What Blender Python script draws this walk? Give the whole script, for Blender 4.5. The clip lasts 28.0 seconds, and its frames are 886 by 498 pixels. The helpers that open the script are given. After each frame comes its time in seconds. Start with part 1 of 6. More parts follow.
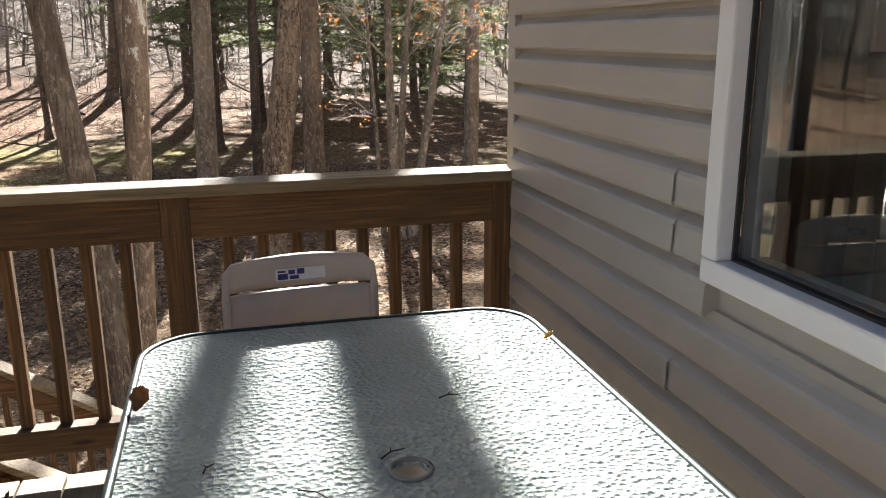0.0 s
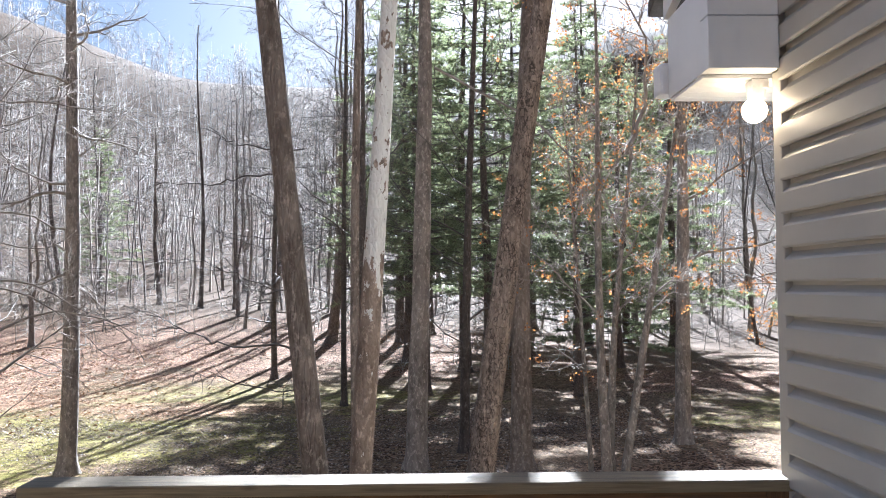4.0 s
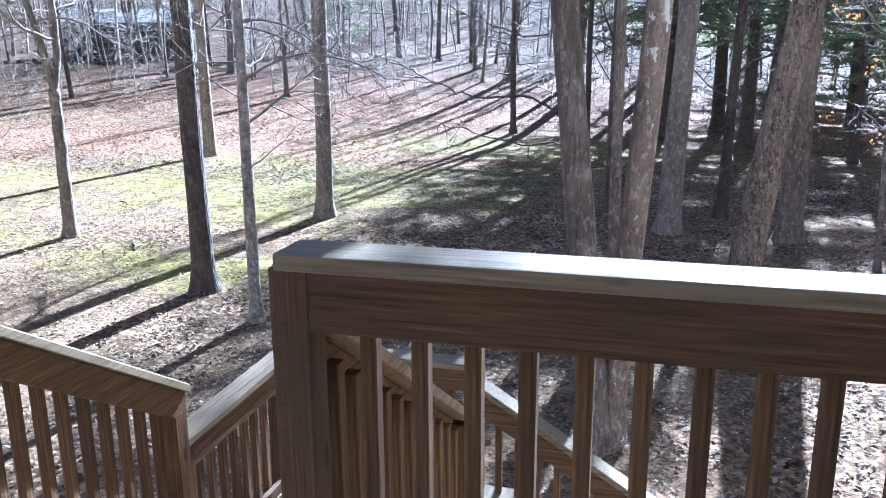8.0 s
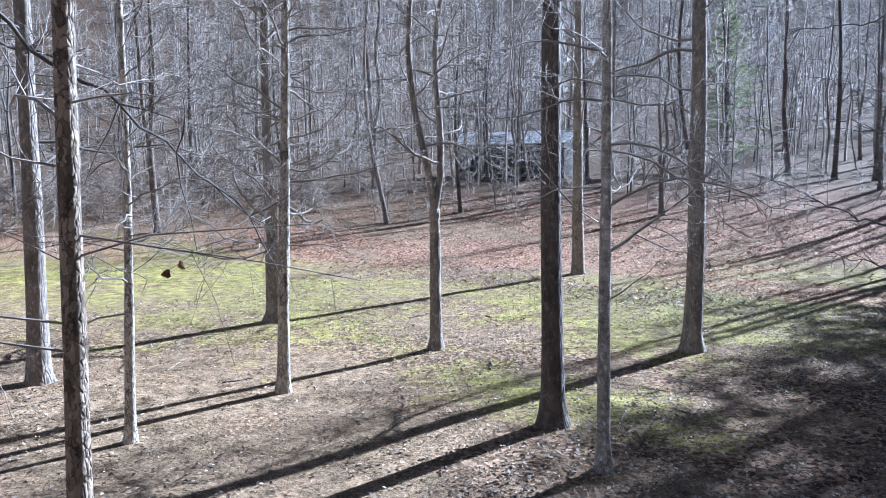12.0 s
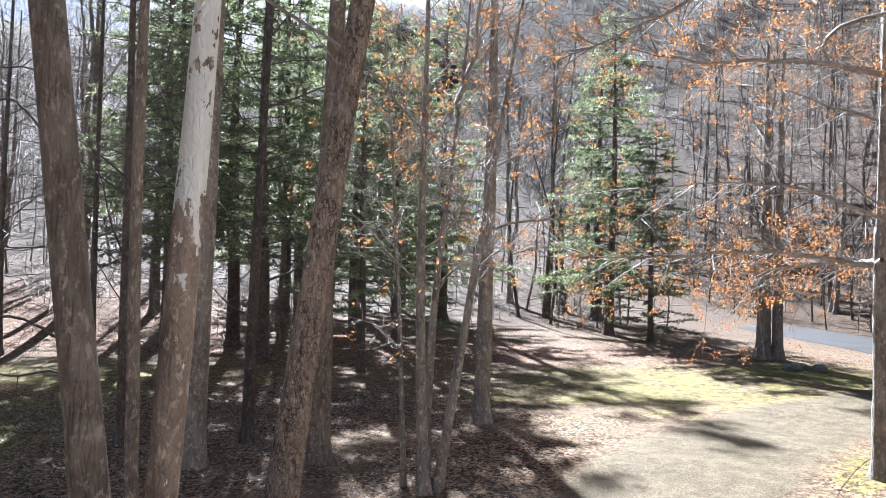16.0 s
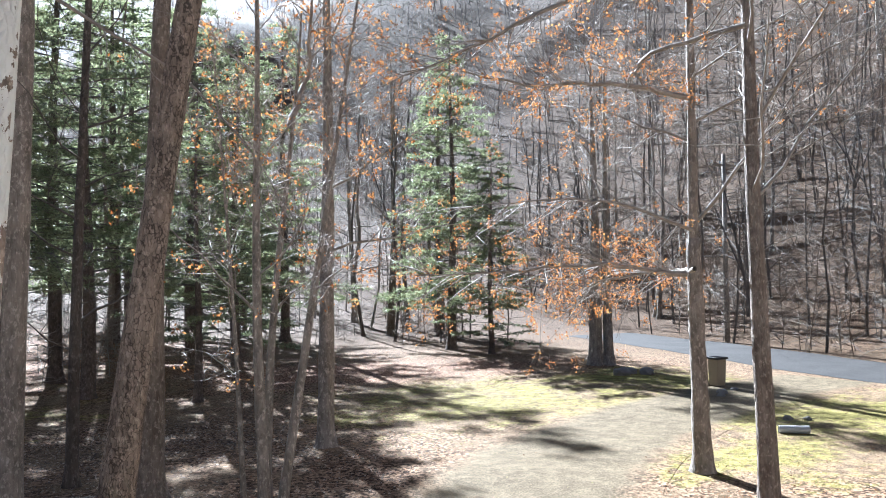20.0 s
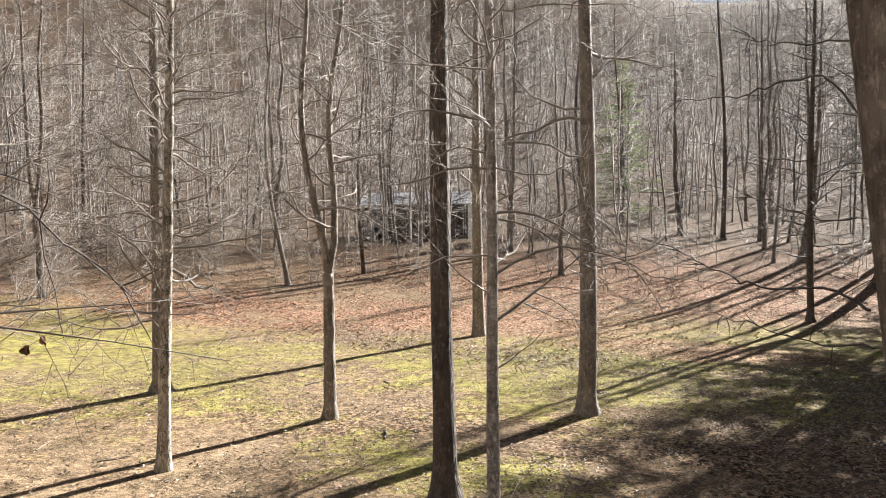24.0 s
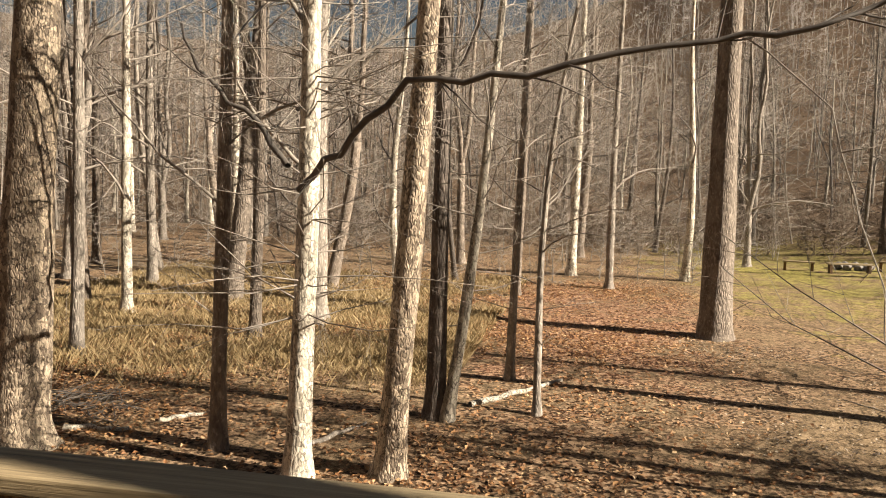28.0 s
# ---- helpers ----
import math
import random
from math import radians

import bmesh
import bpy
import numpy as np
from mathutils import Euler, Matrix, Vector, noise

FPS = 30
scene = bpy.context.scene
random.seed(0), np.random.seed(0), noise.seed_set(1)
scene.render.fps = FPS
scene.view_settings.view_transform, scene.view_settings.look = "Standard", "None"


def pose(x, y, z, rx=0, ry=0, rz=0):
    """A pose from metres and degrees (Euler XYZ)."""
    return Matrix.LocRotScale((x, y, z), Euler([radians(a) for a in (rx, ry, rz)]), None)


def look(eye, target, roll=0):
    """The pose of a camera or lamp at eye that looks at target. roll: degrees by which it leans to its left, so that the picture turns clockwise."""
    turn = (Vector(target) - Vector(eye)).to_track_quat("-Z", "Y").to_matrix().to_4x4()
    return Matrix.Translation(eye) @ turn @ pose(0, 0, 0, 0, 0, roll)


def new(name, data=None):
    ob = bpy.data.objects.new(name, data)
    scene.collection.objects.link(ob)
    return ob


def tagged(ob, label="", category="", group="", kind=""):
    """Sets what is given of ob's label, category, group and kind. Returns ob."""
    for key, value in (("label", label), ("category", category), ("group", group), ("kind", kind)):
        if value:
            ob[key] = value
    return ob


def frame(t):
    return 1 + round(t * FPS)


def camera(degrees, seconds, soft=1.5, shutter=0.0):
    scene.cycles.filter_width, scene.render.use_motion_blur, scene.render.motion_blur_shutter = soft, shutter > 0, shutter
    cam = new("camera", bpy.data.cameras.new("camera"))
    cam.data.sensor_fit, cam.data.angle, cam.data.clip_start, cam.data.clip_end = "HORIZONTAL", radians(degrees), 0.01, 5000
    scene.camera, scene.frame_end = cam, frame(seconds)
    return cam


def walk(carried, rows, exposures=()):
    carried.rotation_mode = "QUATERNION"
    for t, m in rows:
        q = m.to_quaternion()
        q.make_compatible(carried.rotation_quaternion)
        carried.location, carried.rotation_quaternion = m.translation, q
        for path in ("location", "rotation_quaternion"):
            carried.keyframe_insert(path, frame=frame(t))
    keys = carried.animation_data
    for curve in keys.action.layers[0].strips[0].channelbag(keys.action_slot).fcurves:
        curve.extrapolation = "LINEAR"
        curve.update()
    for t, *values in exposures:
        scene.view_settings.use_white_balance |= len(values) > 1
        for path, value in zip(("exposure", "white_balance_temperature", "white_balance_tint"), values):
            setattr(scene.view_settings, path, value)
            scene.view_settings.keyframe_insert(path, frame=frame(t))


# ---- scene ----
cam = camera(57.0, 28.0, soft=1.0)
PATH = [
    (0, (-0.969, -2.659, 1.387), (-0.473, -0.788, 0.887), -0.3),
    (0.5, (-1.021, -2.701, 1.4), (-0.285, -0.888, 0.986), 0.5),
    (1, (-1.074, -2.739, 1.408), (-0.203, -0.966, 1.097), 0.7),
    (1.5, (-1.091, -2.759, 1.46), (-0.159, -0.998, 1.285), 0.4),
    (2, (-1.104, -2.759, 1.5), (-0.206, -0.972, 1.457), -0.1),
    (2.5, (-1.119, -2.749, 1.512), (-0.344, -0.906, 1.585), -0.5),
    (3, (-1.126, -2.698, 1.535), (-0.57, -0.781, 1.671), -0.8),
    (3.5, (-1.13, -2.645, 1.573), (-0.84, -0.67, 1.7), -0.6),
    (4, (-1.16, -2.6, 1.562), (-1.12, -0.601, 1.65), -0.3),
    (4.5, (-1.235, -2.625, 1.472), (-1.367, -0.629, 1.488), 0.6),
    (6.5, (-1.568, -2.127, 1.405), (-1.824, -0.173, 1.063), -0.0),
    (7, (-1.549, -1.923, 1.395), (-1.854, 0.013, 0.993), -0.2),
    (7.5, (-1.577, -1.747, 1.382), (-1.968, 0.161, 0.93), -0.3),
    (8, (-1.648, -1.551, 1.379), (-2.148, 0.321, 0.885), -0.3),
    (8.5, (-1.727, -1.429, 1.388), (-2.425, 0.372, 0.87), -0.4),
    (9, (-1.759, -1.324, 1.408), (-2.734, 0.348, 0.903), -0.7),
    (9.5, (-1.757, -1.181, 1.43), (-2.978, 0.335, 0.972), -1.0),
    (10, (-1.768, -1.092, 1.443), (-3.165, 0.284, 1.05), -1.2),
    (10.5, (-1.891, -0.993, 1.472), (-3.373, 0.31, 1.145), -0.9),
    (11, (-1.99, -0.863, 1.468), (-3.479, 0.446, 1.203), -0.9),
    (11.5, (-1.99, -0.748, 1.472), (-3.412, 0.639, 1.243), -1.0),
    (12, (-2.008, -0.546, 1.461), (-3.306, 0.961, 1.249), -0.8),
    (12.5, (-1.952, -0.424, 1.488), (-3.033, 1.248, 1.3), -0.7),
    (13, (-1.974, -0.297, 1.495), (-2.79, 1.52, 1.318), -0.2),
    (13.5, (-2.013, -0.252, 1.484), (-2.512, 1.68, 1.359), 0.3),
    (15.5, (-1.832, -0.28, 1.465), (-1.361, 1.663, 1.481), 1.6),
    (16, (-1.812, -0.282, 1.476), (-1.185, 1.617, 1.497), 1.4),
    (16.5, (-1.795, -0.251, 1.474), (-1.037, 1.6, 1.488), 1.2),
    (17, (-1.769, -0.232, 1.481), (-0.871, 1.554, 1.515), 1.0),
    (17.5, (-1.73, -0.267, 1.524), (-0.72, 1.459, 1.558), 0.7),
    (18, (-1.67, -0.289, 1.531), (-0.575, 1.385, 1.559), 0.4),
    (18.5, (-1.681, -0.323, 1.522), (-0.511, 1.298, 1.575), 0.2),
    (19, (-1.672, -0.3, 1.522), (-0.495, 1.315, 1.584), 0.0),
    (19.5, (-1.679, -0.278, 1.53), (-0.563, 1.381, 1.596), -0.3),
    (20, (-1.711, -0.29, 1.519), (-0.736, 1.455, 1.587), -0.6),
    (20.5, (-1.771, -0.29, 1.511), (-1.001, 1.555, 1.573), -0.8),
    (22.5, (-1.785, -0.201, 1.57), (-2.104, 1.773, 1.555), -1.1),
    (23, (-1.833, -0.216, 1.564), (-2.427, 1.694, 1.535), -1.0),
    (23.5, (-1.868, -0.2, 1.556), (-2.744, 1.597, 1.507), -0.8),
    (24, (-1.918, -0.224, 1.562), (-3.043, 1.429, 1.491), -0.7),
    (24.5, (-1.98, -0.263, 1.542), (-3.32, 1.218, 1.445), 0.0),
    (25, (-2.079, -0.273, 1.532), (-3.598, 1.023, 1.408), 0.5),
    (25.5, (-2.204, -0.272, 1.543), (-3.863, 0.836, 1.402), 0.2),
    (26, (-2.252, -0.267, 1.55), (-4.04, 0.615, 1.395), 0.4),
    (26.5, (-2.36, -0.271, 1.539), (-4.259, 0.336, 1.382), 0.6),
    (27, (-2.351, -0.28, 1.545), (-4.323, 0.01, 1.387), 0.9),
    (27.5, (-2.383, -0.335, 1.529), (-4.375, -0.381, 1.365), 1.3),
    (28, (-2.433, -0.411, 1.515), (-4.391, -0.78, 1.338), 1.7),
]
# seconds, stops, kelvin, tint: the picture brightens and cools against the light, and darkens in the sun
EXPOSURES = [(0, 2.45, 6300, 11), (1, 2.75, 6100, 10), (2, 3.2, 5600, 10), (3, 2.85, 5400, 10), (4, 2.55, 5300, 10), (7, 2.6, 5000, 10), (8, 2.75, 4500, 10), (9, 2.25, 4900, 10), (10, 1.9, 4900, 10), (11, 1.85, 4600, 10),
             (12, 1.88, 4600, 10), (13, 1.95, 4500, 10), (16, 2.4, 5300, 10), (18, 2.45, 5200, 8), (20, 2.4, 5200, 8), (23, 2.1, 5900, 10), (25, 1.75, 6400, 9), (26, 1.6, 5800, 9), (27, 1.45, 6500, 9), (28, 1.28, 7600, 11)]
walk(cam, [(t, look(eye, target, roll)) for t, eye, target, roll in PATH], EXPOSURES)

# ---- light ----
SUN_AZ, SUN_EL = 7.8, 29.0          # degrees to the right of +y, degrees above the horizon
world = bpy.data.worlds.new("world")
scene.world = world
world.use_nodes = True
wn = world.node_tree.nodes
sky = wn.new("ShaderNodeTexSky")
sky.sky_type = "NISHITA"
sky.sun_disc = False
sky.sun_elevation = radians(SUN_EL)
sky.sun_rotation = radians(SUN_AZ)
sky.air_density, sky.dust_density = 1.0, 0.9
wn["Background"].inputs["Strength"].default_value = 0.018
world.node_tree.links.new(sky.outputs["Color"], wn["Background"].inputs["Color"])
sun = new("sun", bpy.data.lights.new("sun", "SUN"))
sun.data.energy, sun.data.angle, sun.data.color = 6.0, radians(0.53), (1.0, 0.95, 0.87)
sun_dir = Vector((math.sin(radians(SUN_AZ)) * math.cos(radians(SUN_EL)), math.cos(radians(SUN_AZ)) * math.cos(radians(SUN_EL)), math.sin(radians(SUN_EL))))
sun.matrix_world = look(sun_dir * 60, (0, 0, 0))


# ---- materials ----
def mat(name):
    m = bpy.data.materials.new(name)
    m.use_nodes = True
    nt = m.node_tree
    return m, nt, nt.nodes["Principled BSDF"]


def nd(nt, kind, **vals):
    n = nt.nodes.new("ShaderNode" + kind)
    for k, v in vals.items():
        if k in n.inputs:
            n.inputs[k].default_value = v
    return n


def coords(nt, scale=(1, 1, 1), obj=True):
    tc, mp = nd(nt, "TexCoord"), nd(nt, "Mapping")
    mp.inputs["Scale"].default_value = scale
    nt.links.new(tc.outputs["Object" if obj else "Generated"], mp.inputs["Vector"])
    return mp.outputs["Vector"]


def world_coords(nt, scale=(1, 1, 1)):
    g, mp = nd(nt, "NewGeometry"), nd(nt, "Mapping")
    mp.inputs["Scale"].default_value = scale
    nt.links.new(g.outputs["Position"], mp.inputs["Vector"])
    return mp.outputs["Vector"]


def noise_tex(nt, vec, scale, detail=4.0, rough=0.6):
    n = nd(nt, "TexNoise", Scale=scale, Detail=detail, Roughness=rough)
    nt.links.new(vec, n.inputs["Vector"])
    return n.outputs["Fac"]


def ramp(nt, fac, stops):
    r = nd(nt, "ValToRGB")
    el = r.color_ramp.elements
    while len(el) < len(stops):
        el.new(0.5)
    for e, (p, c) in zip(el, stops):
        e.position, e.color = p, (*c, 1) if len(c) == 3 else c
    nt.links.new(fac, r.inputs["Fac"])
    return r.outputs["Color"]


def mixc(nt, fac, a, b, mode="MIX"):
    m = nt.nodes.new("ShaderNodeMix")
    m.data_type, m.blend_type = "RGBA", mode
    for sock, v in ((m.inputs["Factor"], fac), (m.inputs[6], a), (m.inputs[7], b)):
        if hasattr(v, "links"):
            nt.links.new(v, sock)
        else:
            sock.default_value = v if isinstance(v, (int, float)) else (*v, 1)
    return m.outputs[2]


def math_n(nt, op, a, b=0.0, clamp=False):
    m = nt.nodes.new("ShaderNodeMath")
    m.operation, m.use_clamp = op, clamp
    for sock, v in zip(m.inputs, (a, b)):
        if hasattr(v, "links"):
            nt.links.new(v, sock)
        else:
            sock.default_value = v
    return m.outputs[0]


def bump(nt, bsdf, height, strength=0.5, dist=0.01):
    b = nd(nt, "Bump", Strength=strength, Distance=dist)
    nt.links.new(height, b.inputs["Height"])
    nt.links.new(b.outputs["Normal"], bsdf.inputs["Normal"])


def rand_info(nt):
    return nd(nt, "ObjectInfo").outputs["Random"]


def simple(name, c, rough=0.6, metal=0.0, var=0.12, scale=30.0, bmp=0.15):
    m, nt, b = mat(name)
    v = coords(nt)
    n = noise_tex(nt, v, scale)
    lo, hi = [max(0, x * (1 - var)) for x in c], [min(1, x * (1 + var)) for x in c]
    nt.links.new(ramp(nt, n, [(0.3, lo), (0.7, hi)]), b.inputs["Base Color"])
    b.inputs["Roughness"].default_value, b.inputs["Metallic"].default_value = rough, metal
    if bmp:
        bump(nt, b, n, bmp, 0.003)
    return m


def wood(name, dark, light, grey, axis, wear=0.5, incised=False):
    """Weathered deck lumber, grain along the given axis."""
    m, nt, b = mat(name)
    s = [30.0, 30.0, 30.0]
    s[axis] = 1.1
    v = coords(nt, s)
    g = noise_tex(nt, v, 3.0, 6, 0.65)
    s2 = [60.0] * 3
    s2[axis] = 2.0
    fine = noise_tex(nt, coords(nt, s2), 4.0, 3)
    big = noise_tex(nt, coords(nt), 2.3, 3)
    c = ramp(nt, g, [(0.3, [x * 0.55 for x in dark]), (0.48, [(x + y) * 0.42 for x, y in zip(dark, light)]), (0.56, [(x + y) * 0.52 for x, y in zip(dark, light)]), (0.72, [x * 1.15 for x in light])])
    c = mixc(nt, ramp(nt, big, [(0.5 - 0.25 * wear, (0, 0, 0)), (0.5 + 0.3 * (1 - wear) + 0.1, (1, 1, 1))]), c, grey)
    kn = nd(nt, "TexVoronoi", Scale=2.2)
    s3 = [3.0] * 3
    s3[axis] = 0.9
    nt.links.new(coords(nt, s3), kn.inputs["Vector"])
    c = mixc(nt, ramp(nt, kn.outputs["Distance"], [(0.05, (0.85,) * 3), (0.1, (0,) * 3)]), c, [x * 0.35 for x in dark])
    h = nd(nt, "HueSaturation")
    nt.links.new(math_n(nt, "ADD", math_n(nt, "MULTIPLY", rand_info(nt), 0.5), 0.75), h.inputs["Value"])
    nt.links.new(c, h.inputs["Color"])
    nt.links.new(h.outputs["Color"], b.inputs["Base Color"])
    b.inputs["Roughness"].default_value = 0.72
    if incised:
        # rows of small slits pressed into the treated lumber
        sp = nd(nt, "SeparateXYZ")
        nt.links.new(coords(nt), sp.inputs[0])
        fu = math_n(nt, "SUBTRACT", math_n(nt, "FRACT", math_n(nt, "DIVIDE", math_n(nt, "ADD", sp.outputs[0], sp.outputs[1]), 0.0125)), 0.5)
        fz = math_n(nt, "SUBTRACT", math_n(nt, "FRACT", math_n(nt, "DIVIDE", sp.outputs[2], 0.021)), 0.5)
        slit = math_n(nt, "ADD", math_n(nt, "POWER", math_n(nt, "MULTIPLY", fu, 5.0), 2.0), math_n(nt, "POWER", math_n(nt, "MULTIPLY", fz, 4.2), 2.0))
        hole = math_n(nt, "MULTIPLY", math_n(nt, "LESS_THAN", slit, 1.0), ramp(nt, math_n(nt, "ADD", math_n(nt, "MULTIPLY", big, 0.6), math_n(nt, "MULTIPLY", g, 0.4)), [(0.49, (0, 0, 0)), (0.58, (0.3,) * 3)]))
        c = mixc(nt, hole, h.outputs["Color"], [x * 0.3 for x in dark])
        nt.links.new(c, b.inputs["Base Color"])
    bump(nt, b, math_n(nt, "ADD", fine, g), 0.5, 0.004)
    return m


# weathered lumber in two tones: shade put into uprights, sun into top boards
WOOD = [wood("deck_wood_shaded_%d" % i, (0.046, 0.022, 0.009), (0.23, 0.12, 0.046), (0.09, 0.06, 0.032), i, 0.2) for i in range(3)]
CAP = [wood("cap_wood_sunlit_%d" % i, (0.16, 0.115, 0.065), (0.38, 0.295, 0.175), (0.32, 0.26, 0.165), i, 0.4) for i in range(3)]


POST_WOOD = wood("post_wood_shaded", (0.046, 0.022, 0.009), (0.23, 0.12, 0.046), (0.09, 0.06, 0.032), 2, 0.2, True)


# ---- mesh helpers ----
def mesh_ob(name, bm, material, parent=None, smooth=False):
    me = bpy.data.meshes.new(name)
    bm.to_mesh(me)
    bm.free()
    if smooth:
        for p in me.polygons:
            p.use_smooth = True
    me.materials.append(material)
    ob = new(name, me)
    if parent is not None:
        ob.parent = parent
    return ob


def part(name, bm, material, parent, label="", smooth=False):
    ob = mesh_ob(name, bm, material, parent, smooth)
    if label:
        ob["label"] = label
    return ob


def box_bm(x0, x1, y0, y1, z0, z1, bev=0.0):
    bm = bmesh.new()
    bmesh.ops.create_cube(bm, size=1.0)
    for v in bm.verts:
        v.co = Vector((x0 + (v.co.x + 0.5) * (x1 - x0), y0 + (v.co.y + 0.5) * (y1 - y0), z0 + (v.co.z + 0.5) * (z1 - z0)))
    if bev:
        bmesh.ops.bevel(bm, geom=list(bm.edges), offset=bev, segments=2, profile=0.6, affect="EDGES")
    return bm


def beam_bm(a, b, w, h, bev=0.004, up=(0, 0, 1)):
    """A board from a to b (centres of its ends), w wide across, h high."""
    a, b = Vector(a), Vector(b)
    d = b - a
    bm = box_bm(-w / 2, w / 2, 0, d.length, -h / 2, h / 2, bev)
    y = d.normalized()
    x = y.cross(Vector(up)).normalized()
    z = x.cross(y)
    m = Matrix((x, y, z)).transposed().to_4x4()
    m.translation = a
    bm.transform(m)
    return bm


def plumb_beam_bm(a, b, w, h):
    """A sloping board with plumb-cut ends: w across, h measured straight up, from a to b."""
    a, b = Vector(a), Vector(b)
    side = Vector((b.y - a.y, a.x - b.x, 0)).normalized() * w / 2
    up = Vector((0, 0, h / 2))
    bm = bmesh.new()
    vs = [bm.verts.new(p + s * side + u * up) for p in (a, b) for s in (-1, 1) for u in (-1, 1)]
    for f in ((0, 1, 3, 2), (4, 6, 7, 5), (0, 4, 5, 1), (2, 3, 7, 6), (0, 2, 6, 4), (1, 5, 7, 3)):
        bm.faces.new([vs[i] for i in f])
    bmesh.ops.recalc_face_normals(bm, faces=list(bm.faces))
    bmesh.ops.bevel(bm, geom=list(bm.edges), offset=0.004, segments=1, affect="EDGES")
    return bm


def thing(name, label, category, group="", at=(0, 0, 0)):
    e = new(name)
    e.location = at
    e.empty_display_size = 0.1
    return tagged(e, label, category, group)


# ---- ground shape ----
def smooth(a, b, v):
    t = min(1.0, max(0.0, (v - a) / (b - a)))
    return t * t * (3 - 2 * t)


ROAD_A, ROAD_B = Vector((33.5, 39.0)), Vector((29.0, 12.0))     # far edge of the lane
ROAD_N = Vector((ROAD_B.y - ROAD_A.y, ROAD_A.x - ROAD_B.x)).normalized() * -1


def ground_z(x, y):
    """The height of the ground: a level clearing, a steep wooded bank past the lane and hills all round."""
    n = noise.noise(Vector((x * 0.09, y * 0.09, 0.3))) * 0.07 + noise.noise(Vector((x * 0.4, y * 0.4, 1.7))) * 0.035
    z = -2.4 + n
    d = (Vector((x, y)) - ROAD_A).dot(ROAD_N)
    bank = smooth(3.0, 14.0, d) * max(0.0, d - 3.0) * 0.72
    z += min(bank, 80.0 - 55.0 * smooth(50.0, 130.0, y)) * (1.0 + 0.1 * noise.noise(Vector((x * 0.05, y * 0.05, 5.0))))
    r = math.hypot(x + 6, y)
    z += 2.3 * smooth(27.0, 62.0, r) * smooth(4.0, 28.0, y) * smooth(14.0, -4.0, x)
    side = smooth(0.0, 90.0, x)
    hill = smooth(56.0, 330.0, r) * (52.0 + 58.0 * side + (22.0 + 18.0 * smooth(-70.0, -150.0, x)) * smooth(-60.0, 80.0, y) * (1 - side) + 10.0 * noise.noise(Vector((x * 0.006, y * 0.006, 2.0))))
    return z + hill * (1.0 - 0.25 * smooth(-30.0, 70.0, d))


def slope_ground():
    """One sheet of ground, finely divided near the deck and coarser outwards."""
    def axis():
        out, v, s = [0.0], 0.0, 0.45
        while v < 900:
            s = 0.45 if v < 28 else s * 1.06
            v += s
            out.append(v)
        return [-a for a in reversed(out[1:])] + out
    xs, ys = [a - 2 for a in axis()], [a + 6 for a in axis()]
    vs = [(x, y, ground_z(x, y)) for y in ys for x in xs]
    w = len(xs)
    fs = [(j * w + i, j * w + i + 1, (j + 1) * w + i + 1, (j + 1) * w + i) for j in range(len(ys) - 1) for i in range(w - 1)]
    me = bpy.data.meshes.new("ground")
    me.from_pydata(vs, [], fs)
    for p in me.polygons:
        p.use_smooth = True
    return me


# ---- trees ----
class Geo:
    def __init__(self):
        self.v, self.f = [], []

    def tube(self, pts, radii, sides, lump=0.0, seed=0.0):
        n0, n = len(self.v), len(pts)
        for i, p in enumerate(pts):
            d = (pts[min(i + 1, n - 1)] - pts[max(i - 1, 0)]).normalized()
            x = d.cross(Vector((0.31, 0.95, 0.05)) if abs(d.z) > 0.6 else Vector((0, 0, 1))).normalized()
            y = d.cross(x)
            for k in range(sides):
                a = 2 * math.pi * k / sides
                r = radii[i]
                if lump:
                    r *= 1 + lump * noise.noise(Vector((math.cos(a) * 1.6 + seed, math.sin(a) * 1.6, i * 0.45)))
                self.v.append(p + (x * math.cos(a) + y * math.sin(a)) * r)
        for i in range(n - 1):
            for k in range(sides):
                a, b = n0 + i * sides + k, n0 + i * sides + (k + 1) % sides
                self.f.append((a, b, b + sides, a + sides))
        self.f.append(tuple(n0 + (n - 1) * sides + k for k in range(sides)))

    def spike(self, a, b, r):
        """A thin twig that runs out to a point."""
        d = (b - a).normalized()
        x = d.cross(Vector((0.31, 0.95, 0.05)) if abs(d.z) > 0.6 else Vector((0, 0, 1))).normalized() * r
        y = d.cross(x)
        n0 = len(self.v)
        self.v += [a + x, a - x * 0.5 + y * 0.87, a - x * 0.5 - y * 0.87, b]
        self.f += [(n0, n0 + 1, n0 + 3), (n0 + 1, n0 + 2, n0 + 3), (n0 + 2, n0, n0 + 3)]

    def mesh(self, name, materials, smooth_it=True):
        me = bpy.data.meshes.new(name)
        me.from_pydata([tuple(v) for v in self.v], [], self.f)
        if smooth_it:
            me.polygons.foreach_set("use_smooth", [True] * len(me.polygons))
        for m in materials if isinstance(materials, (list, tuple)) else [materials]:
            me.materials.append(m)
        return me


def rand_dir(rng, up=0.0):
    a = rng.uniform(0, 2 * math.pi)
    z = rng.uniform(-1, 1)
    s = math.sqrt(1 - z * z)
    return (Vector((s * math.cos(a), s * math.sin(a), z)) + Vector((0, 0, up))).normalized()


